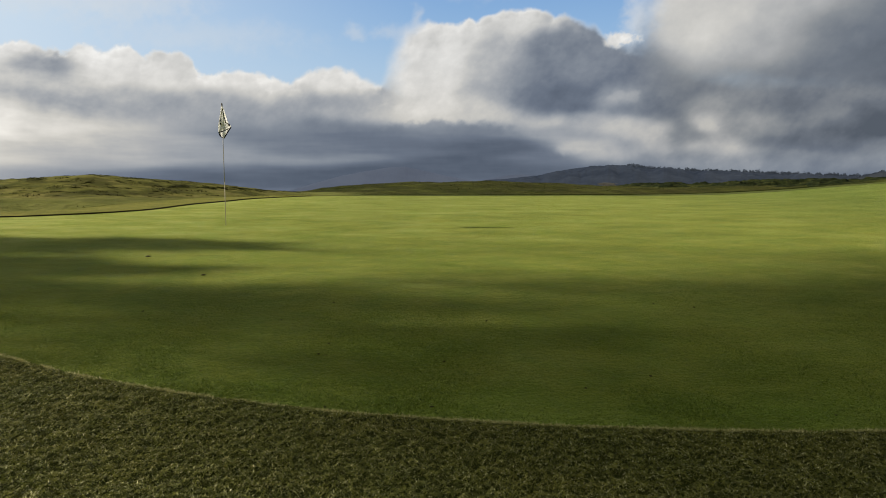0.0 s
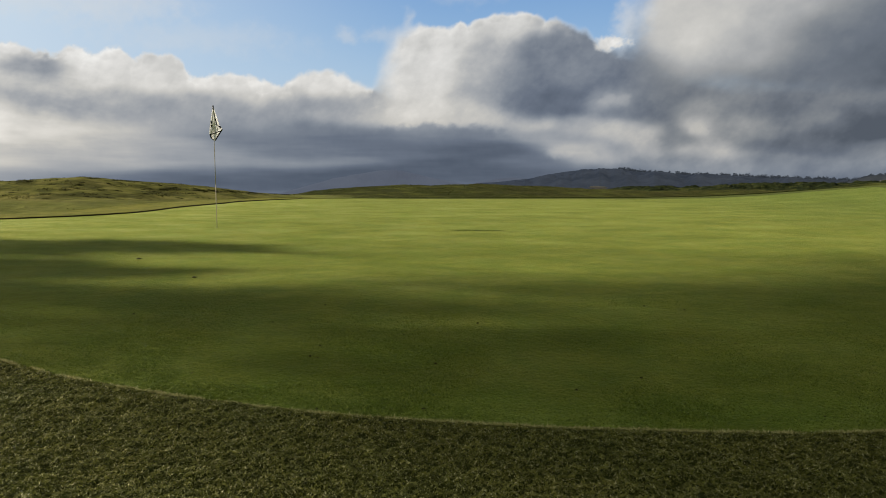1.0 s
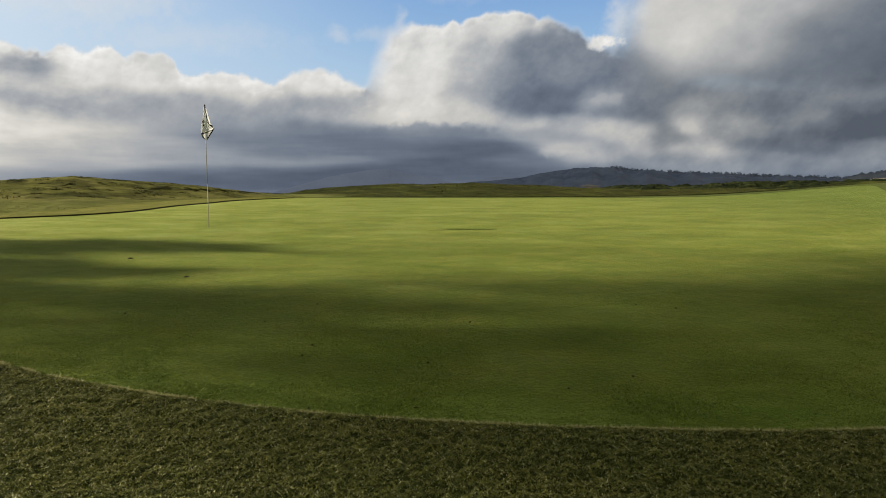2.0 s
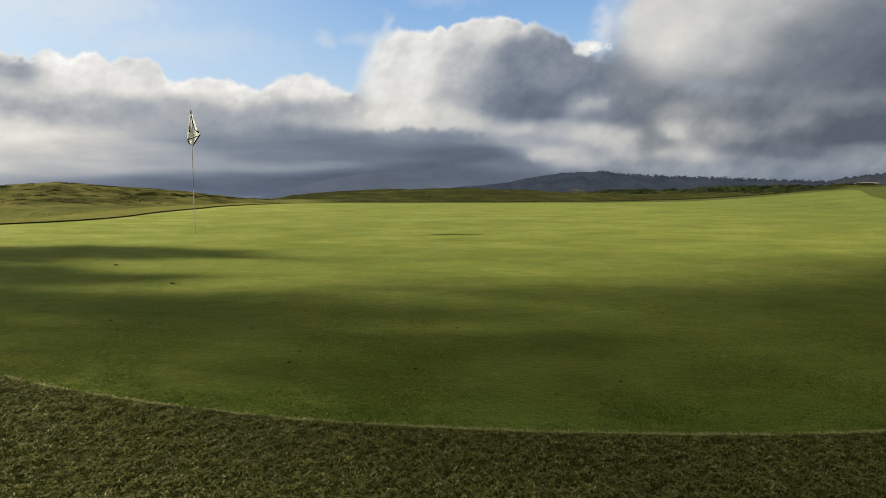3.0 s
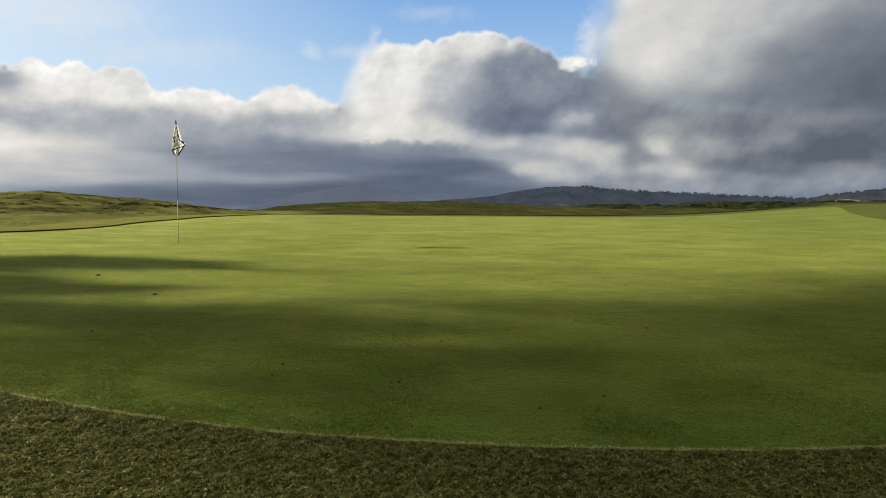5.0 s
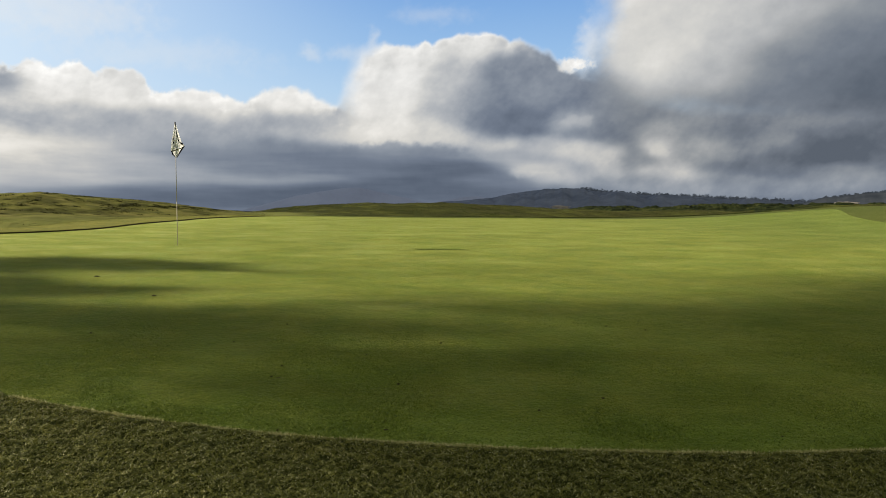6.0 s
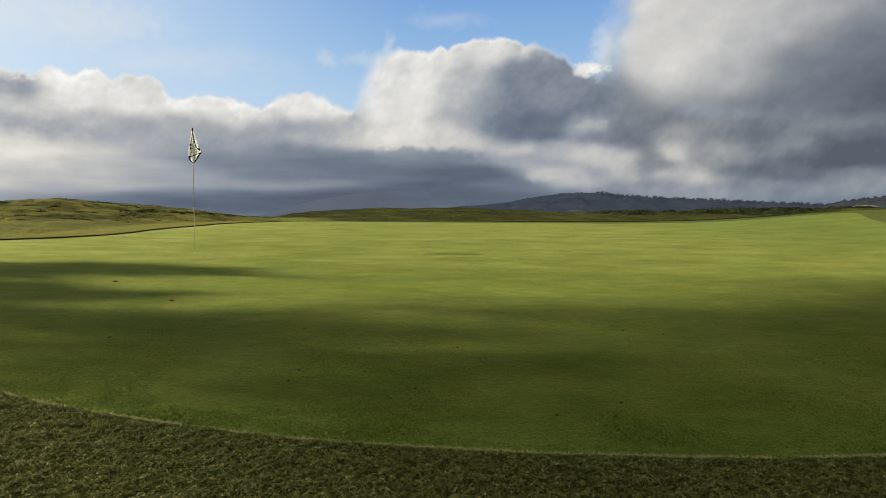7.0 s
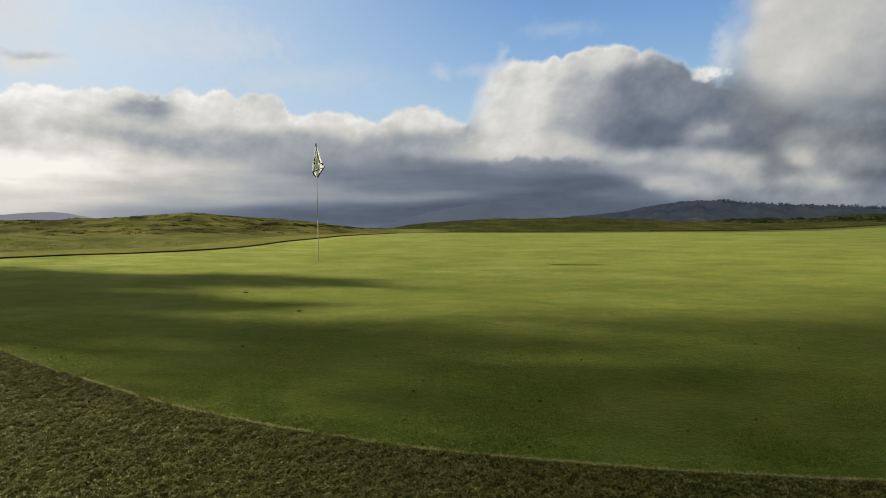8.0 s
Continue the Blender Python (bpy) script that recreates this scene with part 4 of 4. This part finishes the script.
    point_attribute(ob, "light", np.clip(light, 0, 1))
    point_attribute(ob, "warm", np.clip(0.5 * smooth(0.62, 0.84, light) * smooth(8.5, 2.0, E) + 0.9 * smooth(11, 16, A) * smooth(0.5, 3.0, E) * (1 - 0.65 * smooth(0.58, 0.78, light)), 0, 1))
    point_attribute(ob, "haze", smooth(3, -27, A) * (1 + 0.35 * smooth(-18, -32, A)))
    point_attribute(ob, "height", np.clip(E / 16, 0, 1))
    point_attribute(ob, "solid", (1 - smooth(45, 76, np.abs(A))) * (1 - smooth(18, 38, E)))
    uv = ob.data.uv_layers.new(name="UVMap")
    idx = np.empty(len(ob.data.loops), np.int32)
    ob.data.loops.foreach_get("vertex_index", idx)
    uv.data.foreach_set("uv", np.stack([A.ravel()[idx], E.ravel()[idx]], 1).astype(np.float32).ravel())
    return tagged(ob, "evening sky with broken cumulus over grey stratus", "sky", kind="structure")


sky_dome()


# ---- the flagstick in its hole ----
PIN = (-3.78, 14.81)
pin_z = float(green_height(np.array(PIN[0]), np.array(PIN[1])))


def tube(bm, a, b, ra, rb, sides=12):
    """A round tapered rod from a to b, with closed ends."""
    a, b = Vector(a), Vector(b)
    q = (b - a).to_track_quat("Z", "Y").to_matrix()
    rings = []
    for p, r in ((a, ra), (b, rb)):
        rings.append([bm.verts.new(p + q @ Vector((r * math.cos(2 * math.pi * k / sides), r * math.sin(2 * math.pi * k / sides), 0))) for k in range(sides)])
    for k in range(sides):
        bm.faces.new((rings[0][k], rings[0][(k + 1) % sides], rings[1][(k + 1) % sides], rings[1][k]))
    bm.faces.new(rings[0][::-1])
    bm.faces.new(rings[1])
    return bm


def flagstick():
    thing = tagged(new("flagstick"), "slim pale flagstick with a limp white flag in the hole", "flagstick")
    bm = bmesh.new()
    tube(bm, (0, 0, -0.10), (0, 0, 0.75), 0.0062, 0.0058)
    tube(bm, (0, 0, 0.75), (0, 0, 2.07), 0.0058, 0.005)
    part("pole", bm, WHITE_PAINT, thing)
    bm = bmesh.new()
    tube(bm, (0, 0, 2.04), (0, 0, 2.085), 0.010, 0.013)
    tube(bm, (0, 0, 2.085), (0, 0, 2.108), 0.013, 0.009)
    part("finial", bm, DARK_PAINT, thing, "small dark cap")
    bm = bmesh.new()
    tube(bm, (0, 0, 1.508), (0, 0, 1.532), 0.008, 0.008)
    part("ferrule", bm, DARK_PAINT, thing, "dark clip that holds the flag")

    # the cloth hangs from its upper corner, gathered round the pole in soft folds
    def hang(u, v):
        left = np.interp(v, (0, 0.2, 0.39, 0.55, 0.79, 0.92, 1.0), (-0.010, -0.027, -0.048, -0.066, -0.078, -0.056, 0.004))
        right = np.interp(v, (0, 0.17, 0.36, 0.52, 0.56, 0.66, 0.8, 1.0), (0.010, 0.038, 0.070, 0.094, 0.118, 0.150, 0.098, 0.024))
        fold = 0.030 * math.sin(u * 6.0 + v * 2.0) * (0.2 + v) + 0.035 * smooth(0.45, 0.75, u) * (1 - v) + 0.008 * math.sin(v * 8 + u * 4)
        return Vector((float(left + (right - left) * u), float(fold) - 0.012, 2.075 - 0.575 * v))

    def patch(corners, lift, mu, mv):
        """A piece of the cloth between four of its points."""
        (ua, va), (ub, vb), (uc, vc), (ud, vd) = corners
        bm = bmesh.new()
        g = []
        for i in range(mu + 1):
            s = i / mu
            g.append([])
            for j in range(mv + 1):
                t = j / mv
                u = (ua * (1 - s) + ub * s) * (1 - t) + (ud * (1 - s) + uc * s) * t
                v = (va * (1 - s) + vb * s) * (1 - t) + (vd * (1 - s) + vc * s) * t
                g[-1].append(bm.verts.new(hang(u, v) + Vector((0, lift, 0))))
        for i in range(mu):
            for j in range(mv):
                bm.faces.new((g[i][j], g[i][j + 1], g[i + 1][j + 1], g[i + 1][j]))
        bmesh.ops.solidify(bm, geom=bm.faces[:], thickness=0.0012)
        return bm

    flag = part("flag", patch(((0, 0), (1, 0), (1, 1), (0, 1)), 0, 26, 40), CLOTH, thing, "limp white flag hanging in folds")
    for corners in (((0.44, 0.02), (0.60, 0.02), (0.71, 0.28), (0.58, 0.28)), ((0.58, 0.27), (0.71, 0.27), (0.82, 0.55), (0.71, 0.55)), ((0.72, 0.53), (1, 0.555), (1, 0.595), (0.74, 0.575)),
                    ((0.93, 0.64), (1, 0.64), (1, 1), (0.74, 1)), ((0, 0.80), (0.08, 0.80), (0.30, 1), (0, 1)), ((0, 0.80), (0.5, 0.755), (0.5, 0.785), (0, 0.828)), ((0.49, 0.756), (1, 0.665), (1, 0.70), (0.49, 0.786))):
        part("edging", patch(corners, -0.005, 10, 24), CLOTH_EDGE, flag, "black stitched edging")
    for corners in (((0.05, 0.41), (0.17, 0.40), (0.20, 0.48), (0.07, 0.50)), ((0.12, 0.53), (0.25, 0.52), (0.23, 0.59), (0.13, 0.60)), ((0.80, 0.57), (0.97, 0.60), (0.94, 0.635), (0.82, 0.61))):
        part("emblem", patch(corners, -0.006, 6, 6), CLOTH_EDGE, flag, "plain black printed shape")
    thing.matrix_world = pose(*PIN, pin_z, 0.0, -0.8, 14.4)
    return thing


flagstick()

bm = bmesh.new()
tube(bm, (0, 0, -0.09), (0, 0, -0.002), 0.054, 0.054, 28)
top = [f for f in bm.faces if len(f.verts) > 4 and f.calc_center_median().z > -0.05]
bmesh.ops.delete(bm, geom=top, context="FACES_ONLY")
bmesh.ops.solidify(bm, geom=bm.faces[:], thickness=0.003)
cup = part("hole_cup", bm, CUP_WHITE, None)
cup.matrix_world = pose(*PIN, pin_z)
tagged(cup, "white plastic cup lining the hole in the green", "golf hole")


# ---- small marks on the green ----
def divot(seed, size):
    """A torn flap of turf with soil, lying on the grass."""
    rs = np.random.RandomState(seed)
    bm = bmesh.new()
    bmesh.ops.create_icosphere(bm, subdivisions=2, radius=1)
    for v in bm.verts:
        k = 0.75 + 0.5 * rs.rand()
        v.co = Vector((v.co.x * size * k, v.co.y * size * 0.6 * k, (v.co.z * 0.32 + 0.12) * size * k))
    return bm


def dry_leaf(seed, size):
    rs = np.random.RandomState(seed)
    bm = bmesh.new()
    rows = []
    for i in range(7):
        s = i / 6
        w = size * 0.35 * math.sin(math.pi * min(1, s * 0.95 + 0.05))
        rows.append([bm.verts.new((size * (s - 0.5), w * t, 0.004 + 0.25 * size * (t * t * 0.5 + (s - 0.5) ** 2) + 0.002 * rs.rand())) for t in (-1, 0, 1)])
    for a, b in zip(rows, rows[1:]):
        for k in range(2):
            bm.faces.new((a[k], b[k], b[k + 1], a[k + 1]))
    bmesh.ops.solidify(bm, geom=bm.faces[:], thickness=0.001)
    return bm


for k, (x, y, size) in enumerate([(-3.80, 10.92, 0.034), (-2.72, 9.60, 0.030), (-0.26, 7.12, 0.011), (-4.74, 8.75, 0.015), (2.46, 6.83, 0.010), (-0.07, 5.29, 0.016), (0.52, 4.97, 0.018), (2.43, 5.16, 0.010)]):
    ob = part("divot", divot(60 + k, size), SOIL, None)
    ob.matrix_world = pose(x, y, float(green_height(np.array(x), np.array(y))), 0, 0, 40 * k)
    tagged(ob, "small dark clod of turf lying on the green", "divot", "clods on the green")
# loose crumbs of soil and clippings, too small to tell apart
rs = np.random.RandomState(71)
x, y = scatter(16, -5.5, 5.5, 5.0, 9.0, 72)
keep = outside(x, y) < -0.05
x, y = x[keep], y[keep]
crumbs = leaf_cloud("turf_crumbs", np.stack([x, y, green_height(x, y) + 0.004], 1), np.full((len(x), 3), 0.004) * (0.4 + rs.rand(len(x), 1)), 1400, 0.005, SOIL, 73)
tagged(crumbs, "loose dark crumbs of soil on the green", "soil", kind="stuff")
for k, (x, y, size) in enumerate([(-0.90, 6.43, 0.03), (-1.75, 6.05, 0.022), (-2.05, 7.0, 0.02), (1.2, 5.9, 0.018), (-3.0, 7.4, 0.022), (0.9, 7.9, 0.022)]):
    ob = part("dry_leaf", dry_leaf(80 + k, size), LEAF_BROWN, None)
    ob.matrix_world = pose(x, y, float(green_height(np.array(x), np.array(y))) + 0.002, 0, 0, 67 * k)
    tagged(ob, "small dry leaf lying on the short grass", "leaf", "leaves on the green")


# ---- unseen pines, added beside the green to throw the evening shade ----
def pine(x, y, height, spread, bare, seed, leaves, pointed):
    """A wind-shaped pine: bare tapered trunk, limbs, and a broad broken crown."""
    rs = np.random.RandomState(seed)
    thing = tagged(new("shade_pine"), "unseen wind-shaped pine with a dark crown that shades the green", "tree", "pines beside the green")
    bm = bmesh.new()
    p, r = Vector((0, 0, -0.4)), min(0.028 * height, 0.22)
    stations = [p]
    for k in range(6):
        q = Vector((p.x + 0.25 * rs.randn(), p.y + 0.25 * rs.randn(), (k + 1) / 6 * height * 0.88))
        tube(bm, p, q, r, r * 0.80, 9)
        p, r = q, r * 0.80
        stations.append(p)
    part("trunk", bm, BARK, thing)
    centres, radii = [], []
    for k in range(13):
        s = bare + (1 - bare) * (k + 0.5) / 13
        cone = 1.0 if not pointed else 1.15 - (s - bare) / (1 - bare)
        z = s * height
        a = rs.rand() * 2 * math.pi
        reach = spread * (0.35 + 0.65 * math.sin(math.pi * min(1, (s - bare) / (1 - bare) * 0.8 + 0.2))) * (0.7 + 0.5 * rs.rand()) * cone
        i = min(5, int(s / 0.88 * 6))
        a0 = stations[i].lerp(stations[i + 1], min(1.0, s / 0.88 * 6 - i)) if s < 0.88 else stations[6]
        tip = Vector((a0.x + math.cos(a) * reach, a0.y + math.sin(a) * reach, z + 0.25 * reach))
        bm = bmesh.new()
        tube(bm, a0, tip, 0.006 * height, 0.002 * height, 6)
        part("limb", bm, BARK, thing)
        for f in (0.55, 1.0):
            c = a0.lerp(tip, f)
            centres.append(tuple(c))
            radii.append((spread * 0.36 * (0.7 + 0.6 * rs.rand()) * (0.4 + 0.6 * cone),) * 2 + (spread * 0.20,))
    leaf_cloud("crown", centres, radii, leaves, 0.32, TREE_LEAF, seed + 1, thing)
    thing.matrix_world = pose(x, y, float(land_height(np.array([x]), np.array([y]), outside(np.array([x]), np.array([y])))[0]))
    return thing


# near row fits the shadow streaks; the farther crowns just dim the front
for x, y, height, spread, bare, seed, leaves, pointed in [
        (-22, 13.7, 8.1, 1.0, 0.25, 101, 2000, True), (-22, 11.8, 8.2, 2.2, 0.25, 103, 1500, True), (-22, 10.1, 8.3, 1.6, 0.25, 105, 1700, True), (-25, 13.2, 7.6, 2.4, 0.2, 106, 2600, False), (-24, 11.3, 7.4, 2.6, 0.15, 108, 3000, False),
        (-30, 11.0, 12.3, 2.3, 0.5, 115, 330, False), (-60, 15.9, 27.8, 3.4, 0.83, 107, 1500, False), (-60, 18.9, 28.6, 3.0, 0.89, 111, 350, False), (-60, 13.4, 27.8, 3.0, 0.83, 113, 640, False), (-60.6, 10.4, 27.8, 3.1, 0.83, 109, 3100, False)]:
    pine(x, y, height, spread, bare, seed, leaves, pointed)
